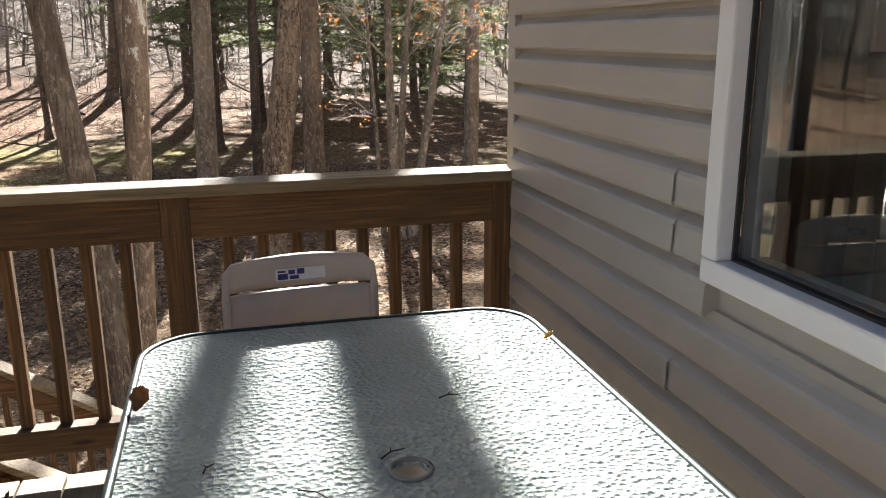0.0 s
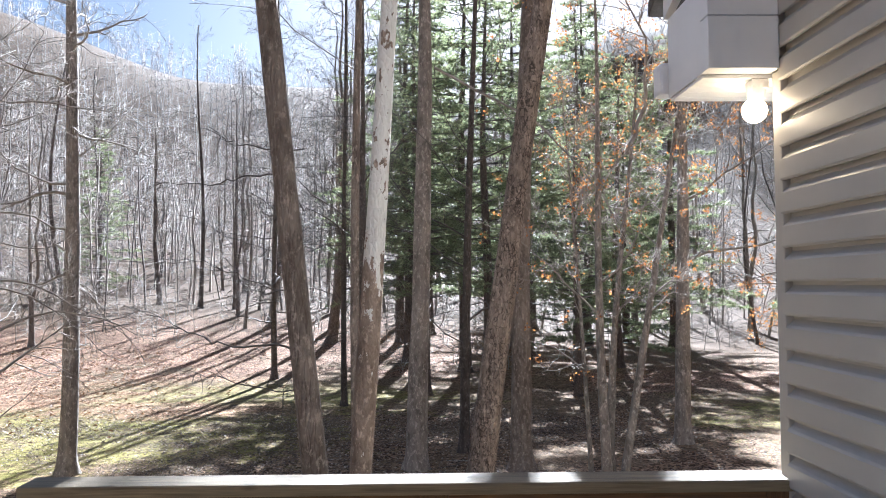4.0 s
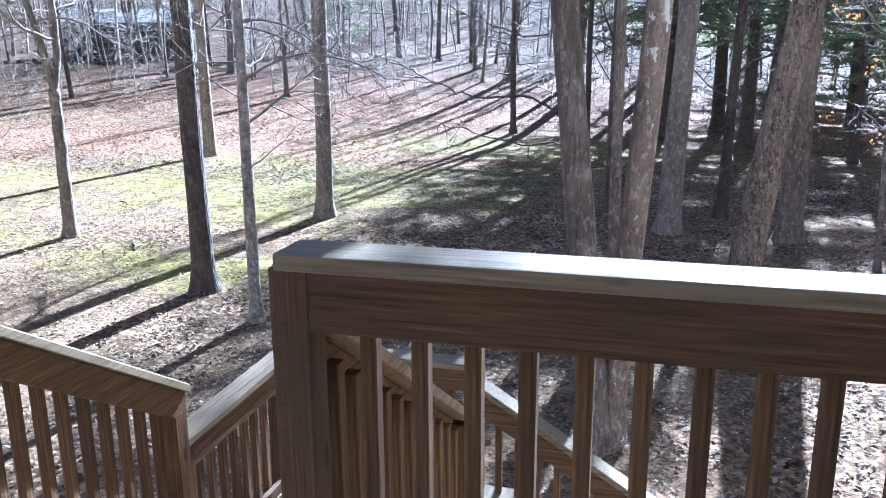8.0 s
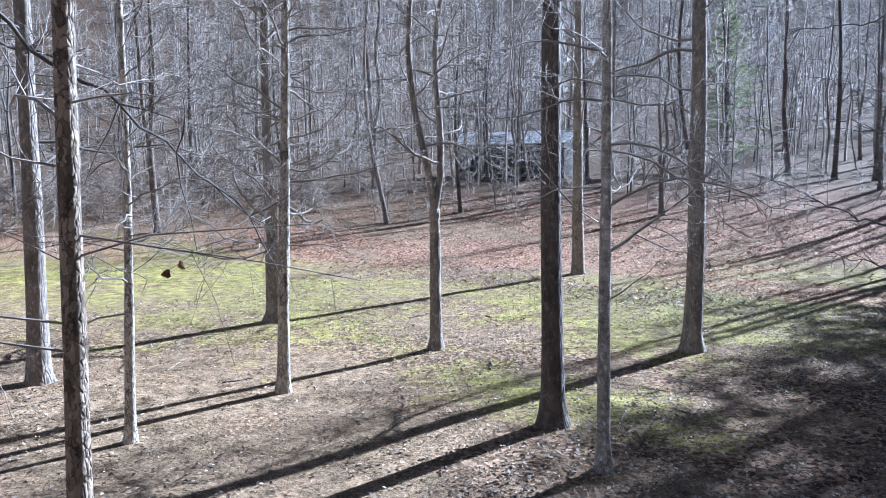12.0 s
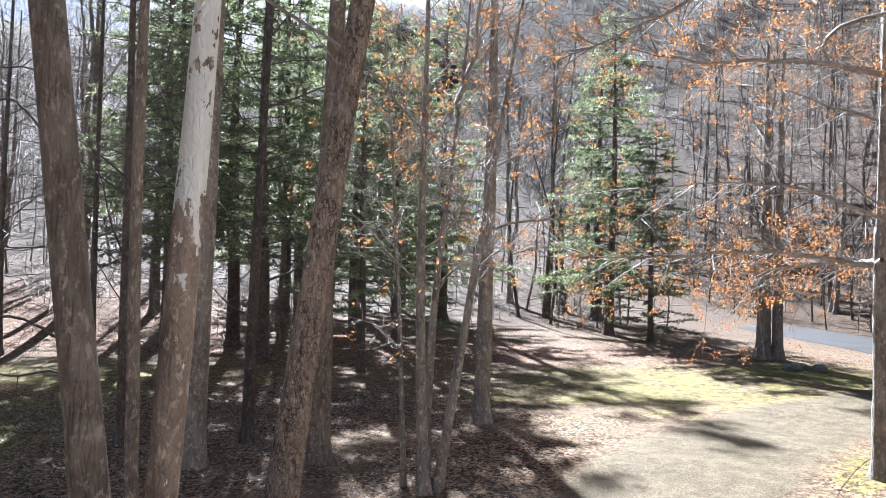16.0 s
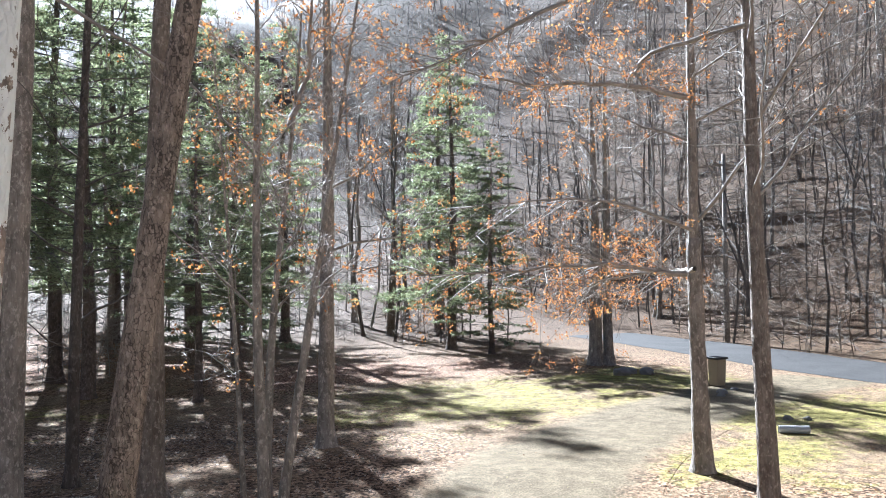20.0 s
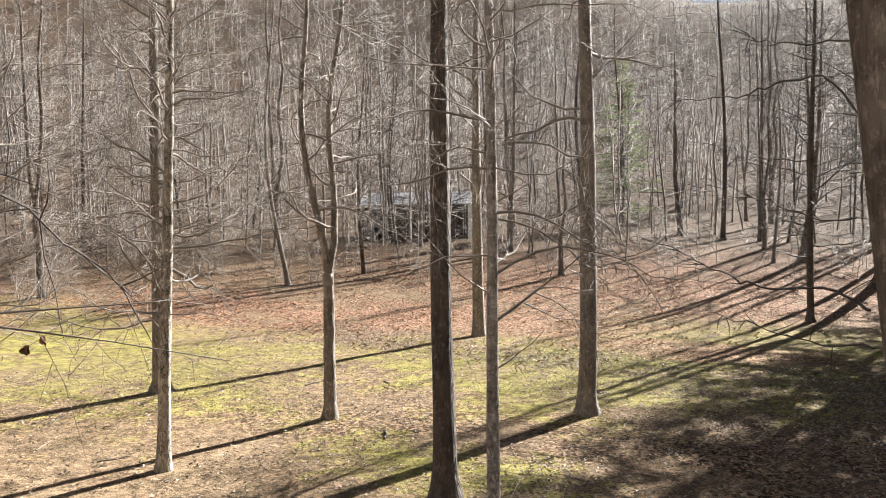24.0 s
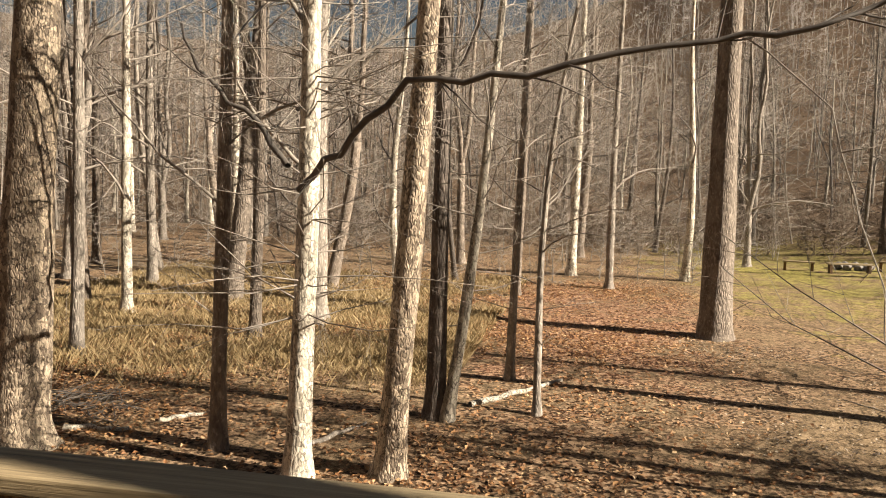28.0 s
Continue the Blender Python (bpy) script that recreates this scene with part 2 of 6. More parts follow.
def branch(geo, rng, p, d, length, r, level, spec, tips):
    """A crooked limb with its side shoots, down to twigs."""
    segs = spec.get("segs", (6, 3, 2))[min(level, 2)]
    sides = spec.get("sides", (6, 4, 3))[min(level, 2)]
    pts, q, dd = [p.copy()], p.copy(), d.copy()
    for i in range(segs):
        dd = (dd + rand_dir(rng) * spec["crook"] + Vector((0, 0, spec["rise"] * (0.4 if level == 0 else 0.7)))).normalized()
        q = q + dd * (length / segs)
        pts.append(q.copy())
    if level >= spec["levels"]:
        geo.spike(pts[0], pts[1], max(0.0034, r * 0.75))
        geo.spike(pts[0].lerp(pts[1], 0.72), pts[-1], max(0.0028, r * 0.45))
        geo.spike(pts[0].lerp(pts[1], 0.4), pts[0].lerp(pts[1], 0.4) + (dd + rand_dir(rng) * 0.8).normalized() * length * 0.45, 0.0027)
        tips.append((pts[-1], dd))
        return
    geo.tube(pts, [max(0.0036, r * (1 - 0.86 * i / segs)) for i in range(segs + 1)], sides)
    n = spec["kids"][level]
    for k in range(n):
        t = 0.18 + 0.8 * (k + rng.random()) / n
        i = min(segs - 1, int(t * segs))
        base = pts[i].lerp(pts[i + 1], t * segs - i)
        along = (pts[i + 1] - pts[i]).normalized()
        side = along.cross(rand_dir(rng)).normalized()
        nd_ = (along * rng.uniform(0.5, 1.0) + side * rng.uniform(0.6, 1.1) + Vector((0, 0, spec["rise"] * 0.6))).normalized()
        branch(geo, rng, base, nd_, length * rng.uniform(0.32, 0.55) * (1.15 - 0.5 * t), max(0.005, r * (1 - 0.8 * t) * 0.5), level + 1, spec, tips)


BARE = dict(crook=0.28, rise=0.07, levels=2, kids=(9, 7))
FINE = dict(crook=0.26, rise=0.09, levels=2, kids=(10, 6))
SPREAD = dict(crook=0.40, rise=0.035, levels=2, kids=(9, 7), segs=(7, 4, 2), flat=True)


def bare_tree(seed, height, r0, lean=(0.0, 0.0), limbs=18, first=0.25, spread=0.27, spec=BARE, fork=0.0, bend=0.13, flare=0.6, sides=14, low_twigs=0):
    """Trunk and crown of a leafless tree standing at the origin. fork: the height at which the trunk parts in two."""
    rng = random.Random(seed)
    trunk, crown, tips = Geo(), Geo(), []
    n = 26
    wob = [rng.uniform(-1, 1) for _ in range(4)]

    def axis(z):
        t = z / height
        return Vector((lean[0] * z + bend * (wob[0] * math.sin(t * 5 + wob[1]) - wob[0] * math.sin(wob[1])),
                       lean[1] * z + bend * (wob[2] * math.sin(t * 4 + wob[3]) - wob[2] * math.sin(wob[3])), z))
    top = height if not fork else fork
    zs = [-0.35, -0.1, 0.0, 0.07, 0.16, 0.3, 0.5] + [0.5 + (top - 0.5) * ((i + 1) / n) for i in range(n)]
    rad = lambda z: r0 * (1 - 0.82 * max(0, z) / height) * (1 + flare * math.exp(-max(0.0, z + 0.05) / 0.22))  # noqa: E731
    trunk.tube([axis(z) if z > 0 else axis(0) + Vector((0, 0, z)) for z in zs], [rad(z) for z in zs], sides, 0.16, seed * 1.37)
    stems = [(axis, top * 0.98, height)]
    if fork:
        base = axis(fork * 0.99)
        a0 = rng.uniform(0, 6.28)
        stems = []
        for s in (0, 1):
            a = a0 + s * math.pi
            out = Vector((math.cos(a), math.sin(a), 0)) * rng.uniform(0.1, 0.16)
            w2 = rng.uniform(-1, 1)
            fn = lambda z, b=base, o=out, w=w2: b + o * min(1.6, (z - fork) ** 0.7) + o * 0.2 * (z - fork) + Vector((0.12 * w * (math.sin(z * 1.3) - math.sin(fork * 1.3)), 0.1 * w * math.cos(z * 1.1) - 0.1 * w * math.cos(fork * 1.1), z - fork))  # noqa: E731
            zz = [fork + (height - fork) * i / 14 for i in range(15)]
            trunk.tube([fn(z) for z in zz], [rad(z) * 0.74 for z in zz], 9, 0.12, seed + s)
            stems.append((fn, fork, height))
    for ax, lo, hi in stems:
        start = max(first * height, lo if fork else 0)
        for k in range(limbs // len(stems)):
            t = (k + rng.random()) / max(1, limbs // len(stems))
            z = start + (hi - start) * t ** 0.85 * 0.985
            a = rng.uniform(0, 6.283)
            d = Vector((math.cos(a), math.sin(a), (rng.uniform(-0.1, 0.45) if spec.get("flat") else rng.uniform(0.25, 0.9)) + 0.5 * t)).normalized()
            branch(crown, rng, ax(z), d, height * spread * rng.uniform(0.7, 1.1) * (1.1 - 0.72 * t), max(0.012, rad(z) * rng.uniform(0.16, 0.34)), 0, spec, tips)
    for k in range(low_twigs):
        z = rng.uniform(0.12, 0.5) * height
        a = rng.uniform(0, 6.283)
        branch(crown, rng, stems[0][0](z) if not fork or z > fork else axis(z), Vector((math.cos(a), math.sin(a), rng.uniform(-0.2, 0.5))).normalized(), rng.uniform(0.9, 2.6), 0.012, 1, spec, tips)
    return trunk, crown, tips


def leaf_quads(geo, rng, at, size, n, spread, droop=0.3):
    """n small folded leaves round a point."""
    for _ in range(n):
        c = at + rand_dir(rng) * rng.uniform(0, spread)
        u = rand_dir(rng, -droop)
        w = u.cross(rand_dir(rng)).normalized()
        s = size * rng.uniform(0.6, 1.3)
        i = len(geo.v)
        up = u.cross(w) * s * 0.12
        geo.v += [c, c + u * s * 0.5 + w * s * 0.32 + up, c + u * s, c + u * s * 0.5 - w * s * 0.32 + up]
        geo.f += [(i, i + 1, i + 2), (i, i + 2, i + 3)]


def pine(seed, height, r0, first, reach, density=1.0, dead=8):
    """An evergreen: straight trunk, tiers of limbs, flat sprays of needles."""
    rng = random.Random(seed)
    trunk, limbs, needles = Geo(), Geo(), Geo()
    zs = [-0.3, 0, 0.1, 0.25, 0.5] + [0.5 + (height - 0.5) * (i + 1) / 18 for i in range(18)]
    ax = lambda z: Vector((0.1 * math.sin(z * 0.4 + seed) - 0.1 * math.sin(seed), 0.08 * math.sin(z * 0.33), z))  # noqa: E731
    rad = lambda z: r0 * (1 - 0.92 * max(0, z) / height) * (1 + 0.45 * math.exp(-max(0, z) / 0.2))  # noqa: E731
    trunk.tube([ax(z) for z in zs], [rad(z) for z in zs], 10, 0.12, seed)
    for _ in range(dead):
        z, a = rng.uniform(0.12, 1.0) * first, rng.uniform(0, 6.283)
        branch(limbs, rng, ax(z), Vector((math.cos(a), math.sin(a), rng.uniform(-0.3, 0.15))).normalized(), rng.uniform(0.7, 2.2), 0.014, 1, dict(crook=0.2, rise=-0.03, levels=2, kids=(6, 5)), [])
    z = first
    while z < height - 0.2:
        t = (z - first) / (height - first)
        for _ in range(rng.randint(3, 5)):
            a = rng.uniform(0, 6.283)
            L = reach * (1 - t) ** 0.7 * rng.uniform(0.6, 1.1) + 0.25
            d = Vector((math.cos(a), math.sin(a), rng.uniform(-0.12, 0.22)))
            n = 6
            pts = [ax(z) + d * L * i / n + Vector((0, 0, -0.07 * L * (i / n) ** 2)) for i in range(n + 1)]
            limbs.tube(pts, [0.022 * (1 - 0.85 * i / n) + 0.003 for i in range(n + 1)], 4)
            m = int(L * 15 * density)
            for k in range(m):
                f = 0.25 + 0.75 * (k + rng.random()) / m
                i = min(n - 1, int(f * n))
                c = pts[i].lerp(pts[i + 1], f * n - i)
                s = rng.choice((-1, 1))
                side = Vector((-d.y, d.x, 0)) * s
                tw = (d * rng.uniform(0.3, 0.9) + side * rng.uniform(0.4, 1.0) + Vector((0, 0, rng.uniform(-0.25, 0.2)))).normalized()
                l2 = rng.uniform(0.25, 0.6) * (0.5 + 0.5 * L / reach)
                nb = 5
                for j in range(nb):
                    b = c + tw * l2 * (j + 0.5) / nb
                    for e in range(2):
                        u = (tw * 0.8 + rand_dir(rng) * 0.75).normalized()
                        w = u.cross(rand_dir(rng)).normalized() * rng.uniform(0.016, 0.036)
                        ll = rng.uniform(0.14, 0.32)
                        i0 = len(needles.v)
                        needles.v += [b - w, b + w, b + u * ll]
                        needles.f.append((i0, i0 + 1, i0 + 2))
        z += rng.uniform(0.3, 0.55)
    return trunk, limbs, needles


def stand(name, label, category, group, meshes, x, y, turn=0.0, scale=1.0, lift=0.0):
    """A tree as a thing: an empty at its foot, and its parts."""
    e = thing(name, label, category, group, (x, y, ground_z(x, y) + lift))
    e.rotation_euler = (0, 0, radians(turn))
    e.scale = (scale,) * 3
    for pn, me in meshes:
        o = new(pn, me)
        o.parent = e
        if pn == "branchwork":
            tagged(o, kind="stuff")
    return e


# ---- more materials ----
def bark(name, dark, light, vscale=7.0, stretch=0.28, depth=0.02, patch=None, moss=0.0, plates=0.0):
    """Bark with upright furrows; patch: colour and share of smooth pale flakes; plates: strength of loose plates with dark gaps."""
    m, nt, b = mat(name)
    v = coords(nt, (1, 1, stretch))
    n1 = noise_tex(nt, v, vscale, 6, 0.7)
    vo = nd(nt, "TexVoronoi", Scale=vscale * 2.2)
    vo.feature = "DISTANCE_TO_EDGE"
    nt.links.new(v, vo.inputs["Vector"])
    c = ramp(nt, n1, [(0.3, dark), (0.68, light)])
    big = noise_tex(nt, coords(nt, (1, 1, 0.5)), 1.4, 3)
    c = mixc(nt, ramp(nt, big, [(0.45, (0, 0, 0)), (0.75, (0.55,) * 3)]), c, [x * 1.35 for x in light])
    blot = noise_tex(nt, coords(nt, (1, 1, 0.6)), 4.5, 4, 0.7)
    c = mixc(nt, ramp(nt, blot, [(0.5, (0, 0, 0)), (0.62, (0.6,) * 3)]), c, [x * 0.75 for x in dark])
    lichen = noise_tex(nt, coords(nt, (1, 1, 0.55)), 16.0, 5, 0.72)
    c = mixc(nt, ramp(nt, lichen, [(0.53, (0, 0, 0)), (0.63, (0.65,) * 3)]), c, [min(1, x * 1.7 + 0.03) for x in light])
    if plates:
        warp = nd(nt, "TexNoise", Scale=5.0, Detail=3.0)
        nt.links.new(coords(nt), warp.inputs["Vector"])
        pv = mixc(nt, 0.16, coords(nt, (1, 1, 0.42)), warp.outputs["Color"])
        pl = nd(nt, "TexVoronoi", Scale=22.0)
        nt.links.new(pv, pl.inputs["Vector"])
        bw = nd(nt, "RGBToBW")
        nt.links.new(pl.outputs["Color"], bw.inputs[0])
        c = mixc(nt, plates, c, ramp(nt, bw.outputs[0], [(0.2, [x * 0.8 for x in dark]), (0.5, light), (0.85, [min(1, x * 1.6) for x in light])]))
        gap = nd(nt, "TexVoronoi", Scale=22.0)
        gap.feature = "DISTANCE_TO_EDGE"
        nt.links.new(pv, gap.inputs["Vector"])
        c = mixc(nt, ramp(nt, math_n(nt, "ADD", gap.outputs["Distance"], math_n(nt, "MULTIPLY", math_n(nt, "SUBTRACT", n1, 0.5), 0.5)), [(0.0, (0.85,) * 3), (0.09, (0, 0, 0))]), c, [x * 0.35 for x in dark])
    if moss:
        c = mixc(nt, math_n(nt, "MULTIPLY", noise_tex(nt, coords(nt), 3.0), moss), c, (0.13, 0.14, 0.06))
    if patch:
        col, lo = patch
        pn = noise_tex(nt, coords(nt, (1, 1, 0.5)), 10.0, 5, 0.62)
        sep = nd(nt, "SeparateXYZ")
        nt.links.new(coords(nt), sep.inputs[0])
        hgt = math_n(nt, "MULTIPLY", math_n(nt, "SUBTRACT", sep.outputs[2], lo), 1.1, True)
        f = math_n(nt, "GREATER_THAN", math_n(nt, "ADD", pn, math_n(nt, "MULTIPLY", hgt, 0.24)), 0.655)
        c = mixc(nt, f, c, col)
    h = nd(nt, "HueSaturation")
    nt.links.new(math_n(nt, "ADD", math_n(nt, "MULTIPLY", rand_info(nt), 0.5), 0.75), h.inputs["Value"])
    nt.links.new(c, h.inputs["Color"])
    nt.links.new(h.outputs["Color"], b.inputs["Base Color"])
    b.inputs["Roughness"].default_value = 0.85
    bump(nt, b, math_n(nt, "ADD", n1, ramp(nt, vo.outputs["Distance"], [(0.0, (0, 0, 0)), (0.25, (0.6,) * 3)])), 0.8, depth)
    return m


BARK_GREY = bark("bark_grey", (0.10, 0.085, 0.07), (0.27, 0.235, 0.20))
BARK_BROWN = bark("bark_brown", (0.085, 0.062, 0.046), (0.23, 0.19, 0.155), 9.0, 0.22, 0.03)
BARK_DARK = bark("bark_dark", (0.04, 0.032, 0.027), (0.13, 0.105, 0.088), 8.0, 0.25, 0.025)
BARK_PALE = bark("bark_pale", (0.17, 0.145, 0.115), (0.52, 0.47, 0.39), 6.0, 0.4, 0.012, plates=0.35)
BARK_BIRCH = bark("bark_birch", (0.13, 0.115, 0.10), (0.52, 0.48, 0.43), 9.0, 1.8, 0.012)
BARK_SYC = bark("bark_sycamore", (0.13, 0.09, 0.065), (0.32, 0.25, 0.19), 9.0, 0.5, 0.015, ((0.74, 0.72, 0.66), 3.6))
BARK_FLAKY = bark("bark_flaky", (0.12, 0.085, 0.06), (0.36, 0.29, 0.215), 10.0, 0.45, 0.02, plates=0.7)
BARK_OAK = bark("bark_oak", (0.085, 0.06, 0.044), (0.26, 0.205, 0.16), 9.0, 0.25, 0.03, plates=0.22)
BARK_PINE = bark("bark_pine", (0.05, 0.04, 0.034), (0.14, 0.11, 0.09), 10.0, 0.4, 0.025)
TWIG = simple("twig_bark", (0.24, 0.21, 0.18), 0.72, 0, 0.25, 6.0, 0.0)
# lighter copy of TWIG for far hills, distance haze put into its colour
TWIG_HAZE = simple("twig_bark_haze", (0.32, 0.29, 0.27), 0.75, 0, 0.25, 6.0, 0.0)
TWIG_DARK = simple("twig_bark_dark", (0.085, 0.072, 0.062), 0.7, 0, 0.3, 6.0, 0.0)


def leafy(name, stops, rough=0.55, glow=0.35):
    """Thin leaves that let light through."""
    m, nt, b = mat(name)
    g = nd(nt, "NewGeometry")
    c = ramp(nt, g.outputs["Random Per Island"], stops)
    nt.links.new(c, b.inputs["Base Color"])
    b.inputs["Roughness"].default_value = rough
    tr = nd(nt, "BsdfTranslucent")
    nt.links.new(c, tr.inputs["Color"])
    mx = nd(nt, "MixShader")
    mx.inputs["Fac"].default_value = glow
    nt.links.new(b.outputs[0], mx.inputs[1])
    nt.links.new(tr.outputs[0], mx.inputs[2])
    nt.links.new(mx.outputs[0], nt.nodes["Material Output"].inputs["Surface"])
    return m


NEEDLE = leafy("pine_needles", [(0, (0.12, 0.145, 0.08)), (0.5, (0.20, 0.235, 0.125)), (1, (0.37, 0.39, 0.22))], 0.5, 0.55)
ORANGE = leafy("autumn_leaves", [(0, (0.24, 0.085, 0.025)), (0.5, (0.40, 0.165, 0.05)), (1, (0.54, 0.29, 0.10))], 0.6, 0.45)
LITTER = leafy("fallen_leaves", [(0, (0.10, 0.045, 0.02)), (0.4, (0.27, 0.125, 0.05)), (0.75, (0.40, 0.22, 0.10)), (1, (0.52, 0.37, 0.22))], 0.7, 0.1)
# greyer copy of the fallen leaves, the yard's cool shade put into its colour
LITTER_SHADE = leafy("shaded_leaves", [(0, (0.06, 0.045, 0.035)), (0.4, (0.15, 0.11, 0.08)), (0.7, (0.27, 0.20, 0.14)), (1, (0.52, 0.44, 0.34))], 0.7, 0.1)
BRUSH = leafy("dry_brush", [(0, (0.18, 0.125, 0.06)), (0.6, (0.29, 0.21, 0.105)), (1, (0.42, 0.33, 0.19))], 0.8, 0.25)


def ground_material(gravel=False):
    """Leaf litter, bare soil, moss and thin winter grass."""
    m, nt, b = mat("gravel_drive" if gravel else "ground")
    v = world_coords(nt)
    fine = noise_tex(nt, v, 26.0, 6, 0.8)
    spot = nd(nt, "TexVoronoi", Scale=16.0)
    nt.links.new(v, spot.inputs["Vector"])
    med = noise_tex(nt, v, 3.2, 5, 0.7)
    mid = noise_tex(nt, v, 0.6, 5, 0.65)
    big = noise_tex(nt, v, 0.13, 3, 0.5)
    soil = ramp(nt, math_n(nt, "ADD", math_n(nt, "MULTIPLY", fine, 0.6), math_n(nt, "MULTIPLY", med, 0.4)), [(0.42, (0.055, 0.042, 0.027)), (0.5, (0.21, 0.147, 0.09)), (0.585, (0.41, 0.305, 0.195))])
    val = nd(nt, "RGBToBW")
    nt.links.new(spot.outputs["Color"], val.inputs[0])
    leaves = ramp(nt, math_n(nt, "ADD", math_n(nt, "MULTIPLY", val.outputs[0], 0.55), math_n(nt, "MULTIPLY", fine, 0.45)),
                  [(0.36, (0.03, 0.02, 0.014)), (0.5, (0.15, 0.092, 0.057)), (0.61, (0.37, 0.25, 0.16))])
    grass = ramp(nt, math_n(nt, "ADD", math_n(nt, "MULTIPLY", fine, 0.5), math_n(nt, "MULTIPLY", med, 0.5)), [(0.42, (0.052, 0.052, 0.014)), (0.5, (0.21, 0.195, 0.045)), (0.585, (0.40, 0.355, 0.115))])
    lf = math_n(nt, "ADD", math_n(nt, "MULTIPLY", mid, 0.6), math_n(nt, "MULTIPLY", med, 0.4))
    sep = nd(nt, "SeparateXYZ")
    nt.links.new(v, sep.inputs[0])

    def oval(cx, cy, rx, ry):
        dx = math_n(nt, "DIVIDE", math_n(nt, "SUBTRACT", sep.outputs[0], cx), rx)
        dy = math_n(nt, "DIVIDE", math_n(nt, "SUBTRACT", sep.outputs[1], cy), ry)
        return math_n(nt, "SUBTRACT", 1.0, math_n(nt, "ADD", math_n(nt, "MULTIPLY", dx, dx), math_n(nt, "MULTIPLY", dy, dy)))

    def spread(ovals):
        out = oval(*ovals[0])
        for o in ovals[1:]:
            out = math_n(nt, "MAXIMUM", out, oval(*o))
        return out
    # worn bare soil under the near trees
    bare = math_n(nt, "ADD", spread(((-13, 6, 7.5, 5), (-3, 6, 5, 4))), math_n(nt, "MULTIPLY", math_n(nt, "SUBTRACT", lf, 0.5), 3.0))
    c = mixc(nt, ramp(nt, math_n(nt, "SUBTRACT", lf, math_n(nt, "MULTIPLY", bare, 0.10, True)), [(0.40, (0, 0, 0)), (0.52, (1, 1, 1))]), soil, leaves)
    # the mown clearing: ovals of grass with ragged edges
    lawn = spread(((-29, 14, 17, 7.5), (-11, 20, 8, 6.5), (13, 21.5, 6.5, 5.5), (-50, 9, 26, 7), (19, 14, 6, 4.5), (20, 23, 4, 4), (13, 11.5, 3.5, 2.2), (-9, 10.5, 3.2, 1.6), (-8, 27, 9, 5)))
    edge = math_n(nt, "ADD", lawn, math_n(nt, "MULTIPLY", math_n(nt, "SUBTRACT", lf, 0.5), 8.0))
    patchy = ramp(nt, edge, [(0.0, (0, 0, 0)), (1.0, (0.8,) * 3)])
    c = mixc(nt, patchy, c, grass)
    c = mixc(nt, ramp(nt, big, [(0.4, (0, 0, 0)), (0.7, (0.3,) * 3)]), c, (0.20, 0.15, 0.10))
    # drifts of russet leaves along the edge of the clearing
    rust = math_n(nt, "ADD", spread(((-19, 27, 9, 4.5), (-30, 24, 9, 4.5), (-9, 24, 5, 2.2), (-26, -1, 10, 4.5), (12, 31, 8, 5), (-40, 16, 8, 3), (-12, 42, 28, 14))), math_n(nt, "MULTIPLY", math_n(nt, "SUBTRACT", lf, 0.5), 7.0))
    c = mixc(nt, ramp(nt, rust, [(0.1, (0, 0, 0)), (0.9, (0.85,) * 3)]), c, ramp(nt, math_n(nt, "ADD", math_n(nt, "MULTIPLY", val.outputs[0], 0.5), math_n(nt, "MULTIPLY", fine, 0.5)), [(0.36, (0.045, 0.022, 0.015)), (0.5, (0.20, 0.10, 0.062)), (0.62, (0.40, 0.25, 0.165))]))
    # woods floor on the hills: old leaves and brushwood, darkened to carry the slope's shade
    rr = math_n(nt, "SQRT", math_n(nt, "ADD", math_n(nt, "POWER", math_n(nt, "ADD", sep.outputs[0], 6.0), 2.0), math_n(nt, "POWER", sep.outputs[1], 2.0)))
    c = mixc(nt, ramp(nt, math_n(nt, "DIVIDE", math_n(nt, "SUBTRACT", rr, 38.0), 22.0, True), [(0, (0, 0, 0)), (1, (0.85,) * 3)]), c, mixc(nt, ramp(nt, fine, [(0.42, (0, 0, 0)), (0.56, (1, 1, 1))]), (0.04, 0.029, 0.022), (0.13, 0.088, 0.06)))
    if gravel:
        at = nt.nodes.new("ShaderNodeAttribute")
        at.attribute_name = "edge"
        ef = math_n(nt, "ADD", at.outputs["Fac"], math_n(nt, "MULTIPLY", math_n(nt, "SUBTRACT", lf, 0.5), 1.3))
        gc = ramp(nt, math_n(nt, "ADD", math_n(nt, "MULTIPLY", fine, 0.7), math_n(nt, "MULTIPLY", med, 0.3)), [(0.38, (0.06, 0.048, 0.032)), (0.5, (0.15, 0.12, 0.078)), (0.61, (0.27, 0.215, 0.14))])
        c = mixc(nt, ramp(nt, ef, [(0.12, (0, 0, 0)), (0.36, (1, 1, 1))]), c, gc)
    nt.links.new(c, b.inputs["Base Color"])
    b.inputs["Roughness"].default_value = 0.9
    b.inputs["Specular IOR Level"].default_value = 0.05
    bump(nt, b, math_n(nt, "ADD", fine, math_n(nt, "MULTIPLY", spot.outputs["Distance"], 0.6)), 0.8, 0.018)
    return m


def speckled(name, stops, scale, rough=0.85, depth=0.01):
    m, nt, b = mat(name)
    v = world_coords(nt)
    a, c2 = noise_tex(nt, v, scale, 6, 0.8), noise_tex(nt, v, 0.7, 3)
    f = math_n(nt, "ADD", math_n(nt, "MULTIPLY", a, 0.65), math_n(nt, "MULTIPLY", c2, 0.35))
    nt.links.new(ramp(nt, f, stops), b.inputs["Base Color"])
    b.inputs["Roughness"].default_value = rough
    b.inputs["Specular IOR Level"].default_value = 0.15
    bump(nt, b, a, 0.6, depth)
    return m


